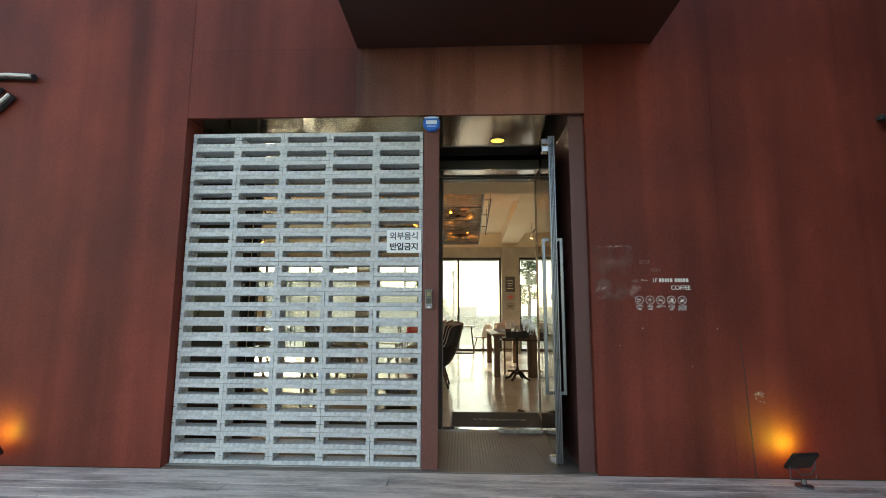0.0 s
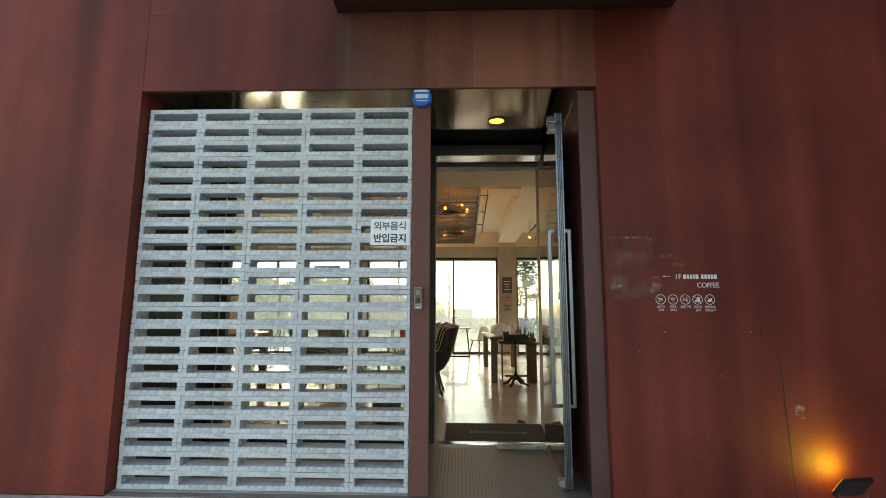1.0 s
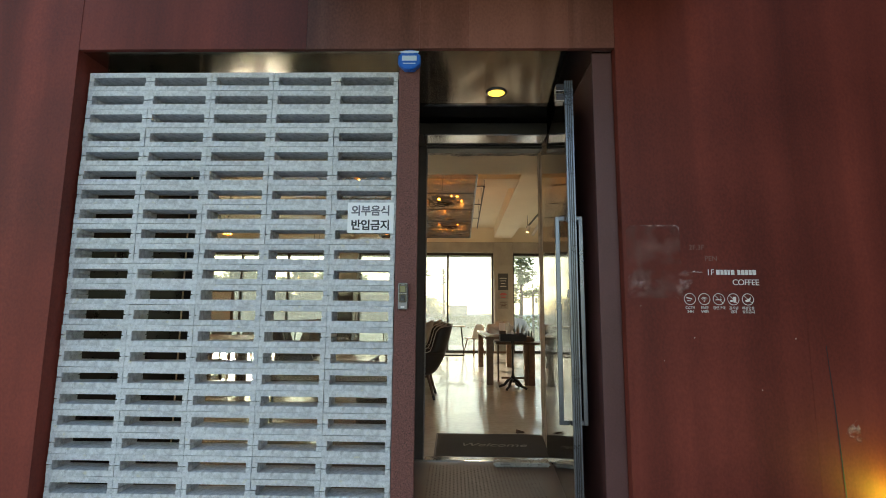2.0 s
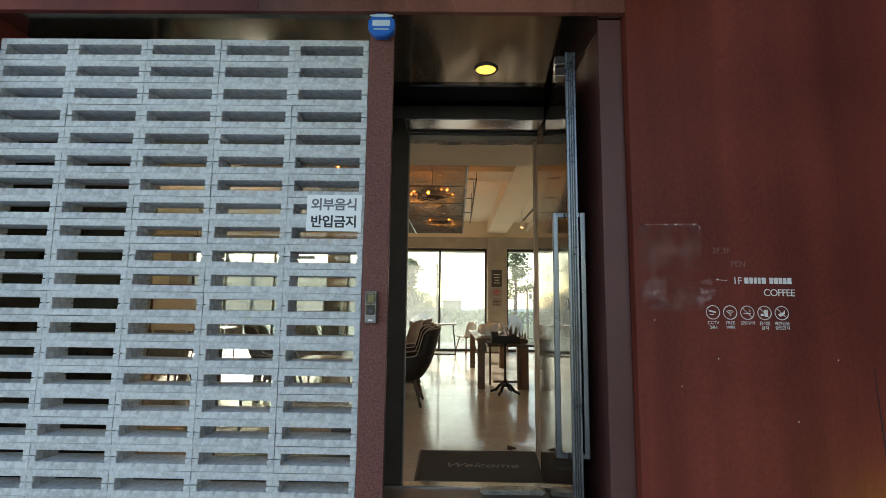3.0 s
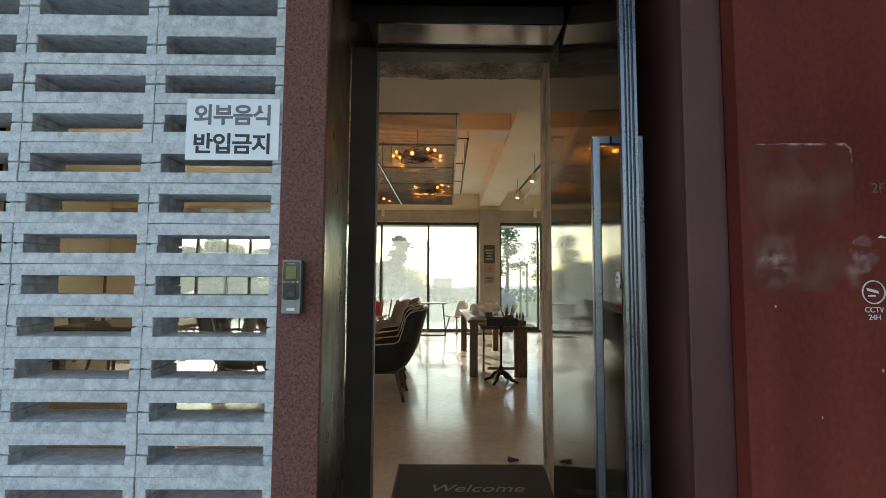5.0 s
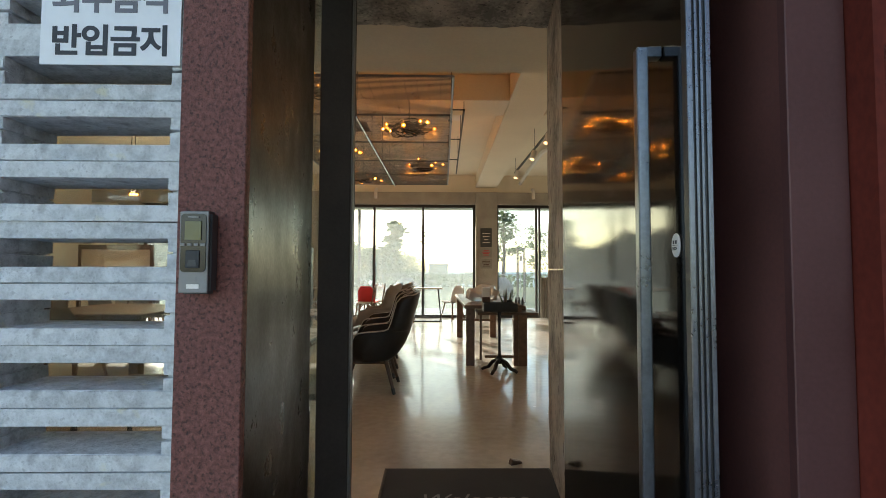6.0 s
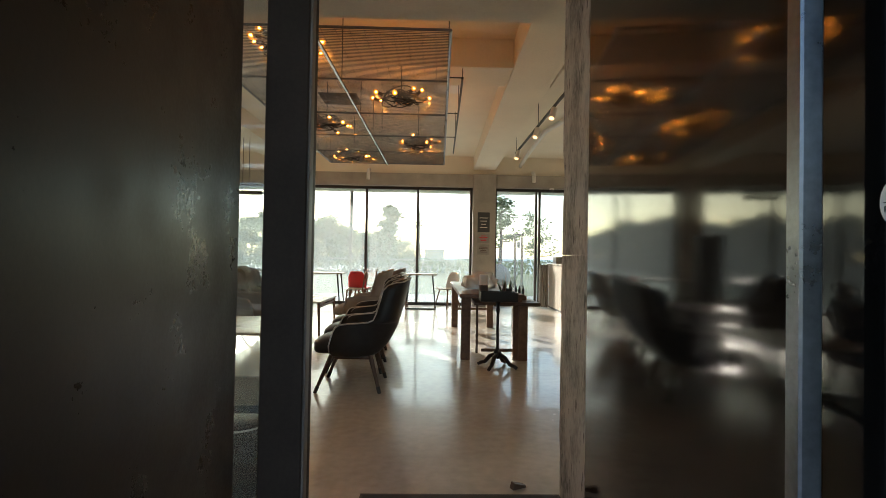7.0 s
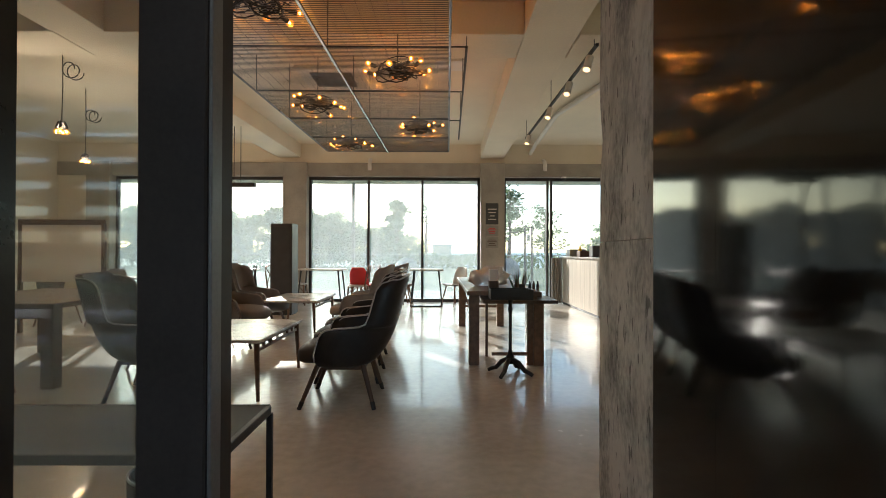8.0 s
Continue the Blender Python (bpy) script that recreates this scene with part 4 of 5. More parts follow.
def shell_chair(at, turn, shellmat, label, group="moulded shell chairs"):
    c = thing("shell_chair", label, "chair", group, at=at, turn=turn)
    rows = []
    for i in range(12):
        k = i / 11
        if k < 0.45:
            q = k / 0.45
            yc, zc = -0.22 + 0.40 * q, 0.46 - 0.03 * math.sin(q * math.pi / 2)
        else:
            q = (k - 0.45) / 0.55
            yc, zc = 0.18 + 0.10 * q, 0.44 + 0.42 * q
        half = 0.22 - 0.03 * abs(k - 0.4) - (0.07 * max(0, (k - 0.85) / 0.15))
        rows.append([(half * s, yc - 0.05 * (s * s) * (k > 0.45), zc + 0.035 * s * s * (k < 0.6)) for s in [j / 5 - 1 for j in range(11)]])
    part("seat_shell", shell(rows, 0.014), shellmat, c, smooth=True)
    part("seat_pad", box(-0.19, 0.19, -0.2, 0.15, 0.455, 0.475, 0.01), M_DARKWOOD if shellmat is M_WHITE else shellmat, c)
    for sx, sy in ((-1, -1), (1, -1), (-1, 1), (1, 1)):
        part("leg", rod((sx * 0.22, sy * 0.22, 0), (sx * 0.14, sy * 0.12, 0.45), 0.012, 0.018, 8), M_TABLEWOOD, c)
    return c


def coffee_table(at, turn, w, d, h, top, label, group="coffee tables"):
    c = thing("coffee_table", label, "coffee table", group, at=at, turn=turn)
    part("tabletop", box(-w / 2, w / 2, -d / 2, d / 2, h - 0.028, h, 0.006), top, c)
    for sx in (-1, 1):
        part("apron", box(sx * (w / 2 - 0.05) - 0.01, sx * (w / 2 - 0.05) + 0.01, -d / 2 + 0.06, d / 2 - 0.06, h - 0.11, h - 0.085, 0.003), M_TABLEWOOD, c)
        part("bearer", box(sx * (w / 2 - 0.05) - 0.012, sx * (w / 2 - 0.05) + 0.012, -d / 2 + 0.04, d / 2 - 0.04, h - 0.055, h - 0.028, 0.003), M_TABLEWOOD, c)
        for sy in (-1, 1):
            part("leg", rod((sx * (w / 2 - 0.03), sy * (d / 2 - 0.04), 0), (sx * (w / 2 - 0.05), sy * (d / 2 - 0.06), h - 0.028), 0.014, 0.024, 10), M_TABLEWOOD, c)
            for q in (0.2, 0.32):
                part("spindle", rod((sx * (w / 2 - 0.05), sy * d * q, h - 0.09), (sx * (w / 2 - 0.05), sy * d * q, h - 0.05), 0.012, 0.012, 8), M_TABLEWOOD, c)
    return c


def cafe_table(at, turn, w, d, h, label, group="window tables", legs=M_BLACKIRON):
    c = thing("cafe_table", label, "table", group, at=at, turn=turn)
    part("tabletop", box(-w / 2, w / 2, -d / 2, d / 2, h - 0.03, h, 0.005), M_TOPLIGHT, c)
    for sx in (-1, 1):
        for sy in (-1, 1):
            part("leg", rod((sx * (w / 2 - 0.02), sy * (d / 2 - 0.04), 0), (sx * (w / 2 - 0.10), sy * (d / 2 - 0.08), h - 0.03), 0.013, 0.019, 8), legs, c)
    return c


# ---- lounge ----
BLACKCH = "black leather wing-back lounge chair on splayed dark legs"
wing_chair(BLACKCH, M_LEATHER, (-0.135, 4.30, 0), -90)
wing_chair(BLACKCH, M_LEATHER, (-0.20, 5.02, 0), -89)
wing_chair(BLACKCH, M_LEATHER, (-0.26, 5.73, 0), -90)
wing_chair("tan fabric wing-back lounge chair on splayed legs", M_TANCLOTH, (-0.52, 7.10, 0), -90)
wing_chair("dark grey wing-back lounge chair by the tan one", M_GREYCLOTH, (-0.38, 8.1, 0), -90)
wing_chair("taupe fabric wing-back lounge chair facing the coffee table", M_TAUPE, (-2.05, 6.6, 0), 84)
wing_chair("taupe fabric wing-back lounge chair facing the coffee table", M_TAUPE, (-2.08, 7.5, 0), 92)
wing_chair("black leather wing-back lounge chair beyond the entrance window", M_LEATHER, (-1.88, 4.45, 0), 100)
coffee_table((-1.30, 4.78, 0), 0, 0.92, 1.20, 0.50, M_TOPLIGHT, "pale-topped wooden coffee table with open apron")
coffee_table((-1.52, 7.65, 0), 0, 0.80, 1.25, 0.52, M_TOPLIGHT, "pale-topped wooden coffee table with open apron")

M_GREYTOP = mat("scuffed_grey_top", (0.035, 0.0345, 0.034), 0.6, 0.0, 0.25, 3.0, 60.0, 0.05, spec=0.18)
bench = thing("side_table", "low black steel side table with a grey top", "side table", at=(-0.86, 2.21, 0))
part("tabletop", box(-0.69, 0.69, -0.25, 0.25, 0.515, 0.53, 0.003), M_GREYTOP, bench)
for s in (-1, 1):
    part("frame", box(-0.70, 0.70, s * 0.255 - 0.012, s * 0.255 + 0.012, 0.495, 0.532, 0.003), M_BLACKIRON, bench)
    part("frame", box(s * 0.70 - 0.012, s * 0.70 + 0.012, -0.243, 0.243, 0.495, 0.532, 0.003), M_BLACKIRON, bench)
    for t2 in (-1, 1):
        part("leg", box(s * 0.70 - 0.012, s * 0.70 + 0.012, t2 * 0.255 - 0.012, t2 * 0.255 + 0.012, 0, 0.495, 0.002), M_BLACKIRON, bench)
stool = thing("drum_stool", "low black drum stool with a pale rim under the table", "stool", at=(-0.465, 2.26, 0))
part("body", lathe([(0.0, 0.002), (0.150, 0.002), (0.158, 0.012), (0.160, 0.333), (0.156, 0.344), (0.0, 0.344)], 32), M_BLACKIRON, stool, smooth=True)
part("seat", lathe([(0.0, 0.345), (0.140, 0.345), (0.146, 0.350), (0.138, 0.357), (0.0, 0.360)], 32), M_BLACKIRON, stool, smooth=True)
part("rim", tube([(0.158 * math.cos(a), 0.158 * math.sin(a), 0.348) for a in [2 * math.pi * k / 36 for k in range(37)]], 0.005, 6), M_WHITE, stool, "pale metal rim")

# ---- the serving tables and the stand ----
ta = thing("serving_table", "long heavy brown wooden serving table with thick legs", "table", at=(1.30, 6.85, 0))
part("tabletop", box(-0.42, 0.36, -1.40, 1.45, 0.745, 0.79, 0.005), M_TABLEWOOD, ta)
for sx in (-0.34, 0.28):
    for sy in (-1.32, 1.36):
        part("leg", box(sx - 0.055, sx + 0.055, sy - 0.06, sy + 0.06, 0, 0.745, 0.006), M_TABLEWOOD, ta)
part("stretcher", box(-0.285, 0.225, 1.34, 1.38, 0.30, 0.34, 0.004), M_TABLEWOOD, ta)
tb = thing("serving_table", "smaller dark-topped wooden table set against the long one", "table", at=(1.42, 5.72, 0))
part("tabletop", box(-0.37, 0.42, -0.33, 0.24, 0.665, 0.70, 0.005), M_DARKWOOD, tb)
part("leg", box(0.17, 0.28, -0.28, -0.17, 0, 0.665, 0.006), M_TABLEWOOD, tb)
part("leg", box(0.17, 0.28, 0.10, 0.21, 0, 0.665, 0.006), M_TABLEWOOD, tb)
part("leg", box(-0.30, -0.27, 0.17, 0.21, 0, 0.665, 0.004), M_DARKWOOD, tb)
part("stretcher", box(-0.27, 0.17, -0.24, -0.20, 0.10, 0.135, 0.004), M_TABLEWOOD, tb)
part("stretcher", box(0.21, 0.24, -0.17, 0.10, 0.10, 0.135, 0.004), M_TABLEWOOD, tb)

st = thing("menu_stand", "black cast-iron pedestal stand with a shallow tray", "stand", at=(1.29, 5.10, 0))
part("column", lathe([(0.022, 0.10), (0.040, 0.115), (0.030, 0.15), (0.045, 0.175), (0.024, 0.20), (0.017, 0.24), (0.016, 0.60), (0.024, 0.64), (0.017, 0.68), (0.03, 0.74)], 14), M_BLACKIRON, st, smooth=True)
for k in range(4):
    a = math.pi / 4 + k * math.pi / 2 + 0.25
    u, v = math.cos(a), math.sin(a)
    part("foot", tube([(0.02 * u, 0.02 * v, 0.15), (0.09 * u, 0.09 * v, 0.12), (0.15 * u, 0.15 * v, 0.05), (0.20 * u, 0.20 * v, 0.035), (0.235 * u, 0.235 * v, 0.015)], 0.026, 8, taper=0.7), M_BLACKIRON, st, smooth=True)
tray = part("tray", box(-0.205, 0.205, -0.13, 0.13, 0.745, 0.765, 0.003), M_BLACKIRON, st)
for a in ((-0.205, 0.205, -0.13, -0.118), (-0.205, 0.205, 0.118, 0.13), (-0.205, -0.193, -0.118, 0.118), (0.193, 0.205, -0.118, 0.118)):
    part("tray_side", box(*a, 0.765, 0.845, 0.002), M_BLACKIRON, tray)

# things on the serving table
blob = bmesh.new()
bmesh.ops.create_icosphere(blob, subdivisions=3, radius=1)
for v in blob.verts:
    n = 1 + 0.40 * noise.noise(v.co * 1.9) + 0.20 * noise.noise(v.co * 5)
    v.co = Vector((v.co.x * 0.23 * n, v.co.y * 0.17 * n, max(-0.09, v.co.z * 0.14 * n)))
M_FILM = mat("cloudy_plastic_film", (0.86, 0.86, 0.87), 0.2, 0.0, 0.1, 10, 60, 0.5)
M_FILM.node_tree.nodes["Principled BSDF"].inputs["Transmission Weight"].default_value = 0.45
single("plastic_bag", blob, M_FILM, "clear plastic bag of white paper cups on the table", "bag", smooth=True, m=pose(1.21, 6.2, 0.895))
nb = thing("napkin_box", "white paper napkin dispenser with a dark base", "napkin dispenser", at=(1.20, 5.80, 0.79))
part("base", box(-0.055, 0.055, -0.05, 0.05, 0, 0.09, 0.004), M_DARKWOOD, nb)
part("napkins", box(-0.05, 0.05, -0.045, 0.045, 0.09, 0.225, 0.006), M_PAPER, nb, "white napkins")
pot = thing("utensil_pot", "dark pot holding upright green leaves and spoons", "pot", at=(1.50, 5.80, 0.70))
part("pot", lathe([(0.045, 0), (0.06, 0.02), (0.065, 0.14), (0.058, 0.14), (0.055, 0.03)], 18), M_BLACKIRON, pot)
for k in range(13):
    a, t2 = random.uniform(0, 6.28), random.uniform(0.02, 0.10)
    hh = random.uniform(0.24, 0.36)
    part("leaf", slab([(-0.009, 0.05), (0.009, 0.05), (0.012, hh * 0.6), (0, hh), (-0.012, hh * 0.6)], 0.003), M_PINE if k % 3 else M_TABLEWOOD, pot, m=pose(t2 * 0.3 * math.cos(a), t2 * 0.3 * math.sin(a), 0.0, t2 * 260 * math.sin(a), -t2 * 260 * math.cos(a), math.degrees(a)))
cup = thing("sauce_caddy", "small dark wooden caddy with bottles", "caddy", at=(1.66, 5.80, 0.70))
part("box", box(-0.08, 0.08, -0.06, 0.06, 0, 0.06, 0.004), M_DARKWOOD, cup)
for x in (-0.045, 0.0, 0.045):
    part("bottle", lathe([(0.017, 0.06), (0.018, 0.13), (0.008, 0.16), (0.008, 0.18)], 12, m=pose(x, 0, 0)), M_READER, cup)

# ---- by the sea windows ----
WOOD_BLACK = M_BLACKIRON
cafe_table((-2.02, 11.05, 0), 0, 1.0, 0.62, 0.82, "pale-topped window table on black tapered legs")
t2 = cafe_table((0.30, 11.15, 0), 0, 0.74, 0.62, 0.82, "small pale-topped window table on a black steel frame")
part("foot_rail", box(-0.33, 0.33, -0.29, -0.25, 0.0, 0.03, 0.003), M_BLACKIRON, t2)
part("foot_rail", box(-0.33, 0.33, -0.27, -0.24, 0.10, 0.125, 0.003), M_BLACKIRON, t2)
cafe_table((-3.85, 10.9, 0), 0, 0.8, 0.62, 0.82, "pale-topped window table on black tapered legs")
for x, y, r, w in ((-2.78, 10.55, 80, M_TABLEWOOD), (-2.62, 11.25, 95, M_TABLEWOOD), (-1.18, 10.75, -92, M_TABLEWOOD), (-1.02, 11.3, -84, M_TABLEWOOD), (-3.45, 10.2, -60, M_BLACKIRON), (-4.6, 10.8, 90, M_BLACKIRON)):
    cross_chair((x, y, 0), r, w)
shell_chair((-1.13, 11.0, 0), 168, M_RED, "red moulded shell chair by the window")
shell_chair((0.93, 11.1, 0), -50, M_WHITE, "cream moulded shell chair with wooden legs")
shell_chair((-0.22, 10.9, 0), 88, M_GREYCLOTH, "grey upholstered shell chair with wooden legs")
shell_chair((-0.40, 11.45, 0), 80, M_GREYCLOTH, "grey upholstered shell chair with wooden legs")
spk = thing("speaker_cabinet", "tall black loudspeaker cabinet beside the column", "speaker", at=(-2.40, 9.6, 0))
part("cabinet", box(-0.20, 0.21, -0.18, 0.2, 0.02, 1.73, 0.006), M_FRAME, spk)
part("grille", box(-0.17, 0.18, -0.192, -0.181, 0.35, 1.66, 0.004), M_RUBBER, spk, "black fabric grille")
part("plinth", box(-0.18, 0.19, -0.16, 0.18, 0.0, 0.02), M_INK, spk)

# ---- counter ----
ct = thing("counter", "pale plank-fronted service counter with a light top", "counter", at=(3.48, 0, 0))
M_PLY = mat("pale_grey_boarding", (0.46, 0.41, 0.34), 0.5, 0.0, 0.2, 2.0, 40.0, 0.08, 0.08, (6, 6, 0.6))
y = 7.2
while y < 11.55:
    part("board", box(0.0, 0.03, y, y + 0.296, 0.05, 1.07, 0.003), M_PLY, ct)
    y += 0.30
part("body", box(0.031, 0.62, 7.2, 11.7, 0.0, 1.07), M_PAINT, ct)
part("plinth", box(0.02, 0.03, 7.2, 11.7, 0.0, 0.05), M_INK, ct)
part("worktop", box(-0.03, 0.66, 7.15, 11.72, 1.072, 1.11, 0.005), M_TOPLIGHT, ct)
single("curtain", slab([(x2 * 0.03, 0.04 if k % 2 else 0.0) for k, x2 in enumerate(range(9))] + [(x2 * 0.03, 0.05 if k % 2 else 0.01) for k, x2 in reversed(list(enumerate(range(9))))], 1.05, m=pose(3.22, 11.62, 0.02, 90) @ pose(0, 0, 0, 0, 0, 0)), M_TANCLOTH, "tan cloth hanging at the end of the counter", "curtain")
for nm, lab, x, y, w, d, h, m_ in (("till", "small black till on the counter", 3.62, 9.6, 0.22, 0.2, 0.22, M_READER), ("box", "dark wooden box on the counter", 3.62, 10.3, 0.30, 0.24, 0.12, M_DARKWOOD), ("box", "grey tin box on the counter", 3.65, 11.1, 0.36, 0.3, 0.16, M_RAWSTEEL), ("box", "black box on the counter", 3.60, 9.0, 0.2, 0.2, 0.14, M_BLACKIRON)):
    single(nm, box(x - w / 2, x + w / 2, y - d / 2, y + d / 2, 1.112, 1.112 + h, 0.006), m_, lab, nm)
bt = thing("bottle", "yellow sauce bottle with a thin pump", "bottle", at=(3.58, 10.55, 1.112))
part("body", lathe([(0.035, 0), (0.037, 0.16), (0.014, 0.20), (0.014, 0.23)], 14), mat("yellow_syrup", (0.55, 0.36, 0.05), 0.2, 0, 0.1), bt)
part("pump", tube([(0, 0, 0.23), (0, 0, 0.30), (0.04, 0, 0.31)], 0.006, 6), M_WHITE, bt)

# ---- under the ceiling ----
MZ = 3.02
grid_top = thing("mesh_canopy", "suspended black steel mesh canopy hung on thin rods", "ceiling mesh", at=(0, 0, 0))
def lean(x, y):
    return x + 0.017 * (y - 8.0)
def frame_bar(x0, y0, x1, y1, r, z=MZ):
    return rod((lean(x0, y0), y0, z), (lean(x1, y1), y1, z), r, r, 8)
X0, X1, Y0, Y1 = -1.46, 0.73, 3.47, 9.02
for a in ((X0, Y0, X0, Y1), (X1, Y0, X1, Y1), (X0, Y0, X1, Y0), (X0, Y1, X1, Y1)):
    part("frame_bar", frame_bar(*a, 0.012), M_RAWSTEEL, grid_top)
for y in (4.62, 5.80, 6.94, 8.03):
    part("cross_bar", frame_bar(X0, y, X1, y, 0.011, MZ + 0.015), M_BLACKIRON, grid_top)
part("spine", frame_bar(-0.36, Y0, -0.36, Y1, 0.015, MZ - 0.025), M_STEEL, grid_top, "bright steel middle bar")
bm = bmesh.new()
y = Y0
while y < Y1:
    own = [(lean(X0, y), y - 0.0011), (lean(X1, y), y - 0.0011), (lean(X1, y), y + 0.0011), (lean(X0, y), y + 0.0011)]
    v = [bm.verts.new((px, py, MZ + 0.004)) for px, py in own] + [bm.verts.new((px, py, MZ + 0.009)) for px, py in own]
    for q in ((3, 2, 1, 0), (4, 5, 6, 7), (0, 1, 5, 4), (2, 3, 7, 6)):
        bm.faces.new([v[i] for i in q])
    y += 0.03
x = X0
while x < X1:
    own = [(lean(x - 0.0011, Y0), Y0), (lean(x + 0.0011, Y0), Y0), (lean(x + 0.0011, Y1), Y1), (lean(x - 0.0011, Y1), Y1)]
    v = [bm.verts.new((px, py, MZ + 0.009)) for px, py in own] + [bm.verts.new((px, py, MZ + 0.013)) for px, py in own]
    for q in ((3, 2, 1, 0), (4, 5, 6, 7), (1, 2, 6, 5), (3, 0, 4, 7)):
        bm.faces.new([v[i] for i in q])
    x += 0.115
part("wire_mesh", bm, M_RAWSTEEL, grid_top, "fine steel wire mesh")
for x in (X0, -0.36, X1):
    for y in (4.62, 5.80, 6.94, 8.03, 8.97):
        part("hanger", rod((lean(x, y), y, MZ), (lean(x, y), y, CEIL + 0.02), 0.005, 0.005, 6), M_BLACKIRON, grid_top)


def chandelier(at, seed):
    """A tangle of black cords with bare bulbs at the ends."""
    rng = random.Random(seed)
    c = thing("cord_chandelier", "tangled black cord chandelier with bare glowing filament bulbs", "chandelier", "cord chandeliers", at=at)
    pts = []
    for q in range(170):
        a = q * 0.37
        r = 0.105 + 0.05 * math.sin(q * 0.113 + seed) + 0.02 * math.sin(q * 0.71)
        pts.append((r * 1.35 * math.cos(a) + 0.035 * math.sin(q * 0.047), r * 0.9 * math.sin(a), 0.022 + 0.075 * math.sin(a + 0.06 * q + seed) + 0.015 * math.sin(q * 0.53)))
    b = tube(pts, 0.0062, 5)
    part("cord_coil", b, M_BLACKIRON, c)
    for k in range(10):
        a = 2 * math.pi * k / 10 + rng.uniform(-0.2, 0.2)
        r = rng.uniform(0.22, 0.285)
        u, v = math.cos(a), math.sin(a)
        z = rng.uniform(-0.05, 0.06)
        arm = part("arm", tube([(0.08 * u, 0.08 * v, 0.0), (r * 0.5 * u, r * 0.5 * v, z + rng.uniform(0.0, 0.06)), (r * u, r * v, z)], 0.006, 5), M_BLACKIRON, c)
        d = Vector((u, v, rng.uniform(-0.2, 0.5))).normalized()
        p = Vector((r * u, r * v, z))
        part("socket", rod(p - d * 0.01, p + d * 0.05, 0.017, 0.019, 8), M_BLACKIRON, arm)
        bulb = bmesh.new()
        bmesh.ops.create_icosphere(bulb, subdivisions=2, radius=0.031)
        bulb.transform(Matrix.Translation(p + d * 0.078))
        part("bulb", bulb, M_BULBGLASS, arm, "glowing amber bulb", smooth=True)
        fil = bmesh.new()
        bmesh.ops.create_icosphere(fil, subdivisions=1, radius=0.0105)
        fil.transform(Matrix.Translation(p + d * 0.075))
        part("filament", fil, M_FILAMENT, arm)
    part("hanger", rod((0, 0, 0), (0, 0, CEIL + 0.02 - at[2]), 0.006, 0.006, 6), M_BLACKIRON, c)
    return c


M_BULBGLASS = pane_glass("amber_bulb_glass", (1.0, 0.80, 0.50), 0.05)
nb_ = M_BULBGLASS.node_tree
em = nb_.nodes.new("ShaderNodeEmission")
em.inputs[0].default_value, em.inputs[1].default_value = (1.0, 0.30, 0.03, 1), 0.3
ad = nb_.nodes.new("ShaderNodeAddShader")
src = nb_.nodes["Material Output"].inputs[0].links[0].from_socket
nb_.links.new(src, ad.inputs[0])
nb_.links.new(em.outputs[0], ad.inputs[1])
nb_.links.new(ad.outputs[0], nb_.nodes["Material Output"].inputs[0])
for k, (x, y) in enumerate(((0.15, 5.27), (-0.96, 6.42), (0.285, 7.53), (-0.93, 8.60), (-0.76, 3.92))):
    chandelier((x, y, MZ + 0.03), k + 3)

ac = thing("ceiling_cassette", "cream ceiling air-conditioning cassette with a dark grille", "air conditioner", at=(-0.97, 7.42, CEIL))
part("panel", box(-0.47, 0.47, -0.45, 0.45, -0.04, 0.0, 0.012), M_WHITE, ac)
g = part("grille", box(-0.30, 0.30, -0.28, 0.28, -0.052, -0.041, 0.003), M_READER, ac, "dark intake grille")
for k in range(12):
    part("slat", box(-0.28, 0.28, -0.26 + k * 0.045, -0.24 + k * 0.045, -0.058, -0.0525), M_BLACKIRON, g)
fl = thing("ceiling_panel_light", "small white square ceiling panel", "ceiling light", at=(0.72, 6.9, CEIL))
part("panel", box(-0.2, 0.2, -0.18, 0.18, -0.03, 0.0, 0.004), M_WHITE, fl)


def track(x, y0, y1, z, spots, label):
    t = thing("track_light", label, "track light", "spot tracks", at=(x, 0, 0))
    part("rail", box(-0.016, 0.016, y0, y1, z, z + 0.03, 0.002), M_BLACKIRON, t)
    for y in (y0 + 0.1, (y0 + y1) / 2, y1 - 0.1):
        part("hanger", rod((0, y, z + 0.03), (0, y, CEIL + 0.01), 0.005, 0.005, 6), M_BLACKIRON, t)
    for y in spots:
        h = part("spot", rod((0.0, y, z - 0.02), (-0.05, y - 0.05, z - 0.17), 0.042, 0.046, 16), M_WHITE, t, "white cylindrical spot")
        part("lens", rod((-0.0505, y - 0.0505, z - 0.1705), (-0.052, y - 0.052, z - 0.175), 0.036, 0.036, 14), M_SPOTFACE, h)
        part("stem", rod((0, y, z - 0.03), (0, y, z + 0.005), 0.012, 0.012, 8), M_BLACKIRON, h)
    return t


track(2.20, 5.25, 9.35, 3.33, (5.5, 6.3, 7.35, 9.02), "black ceiling track with white spot lamps")
t = thing("rail_frame", "thin black steel rail hung beside the mesh", "ceiling rail", at=(0, 0, 0))
part("rail", rod((0.86, 5.3, 3.33), (0.94, 9.4, 3.33), 0.014, 0.014, 8), M_BLACKIRON, t)
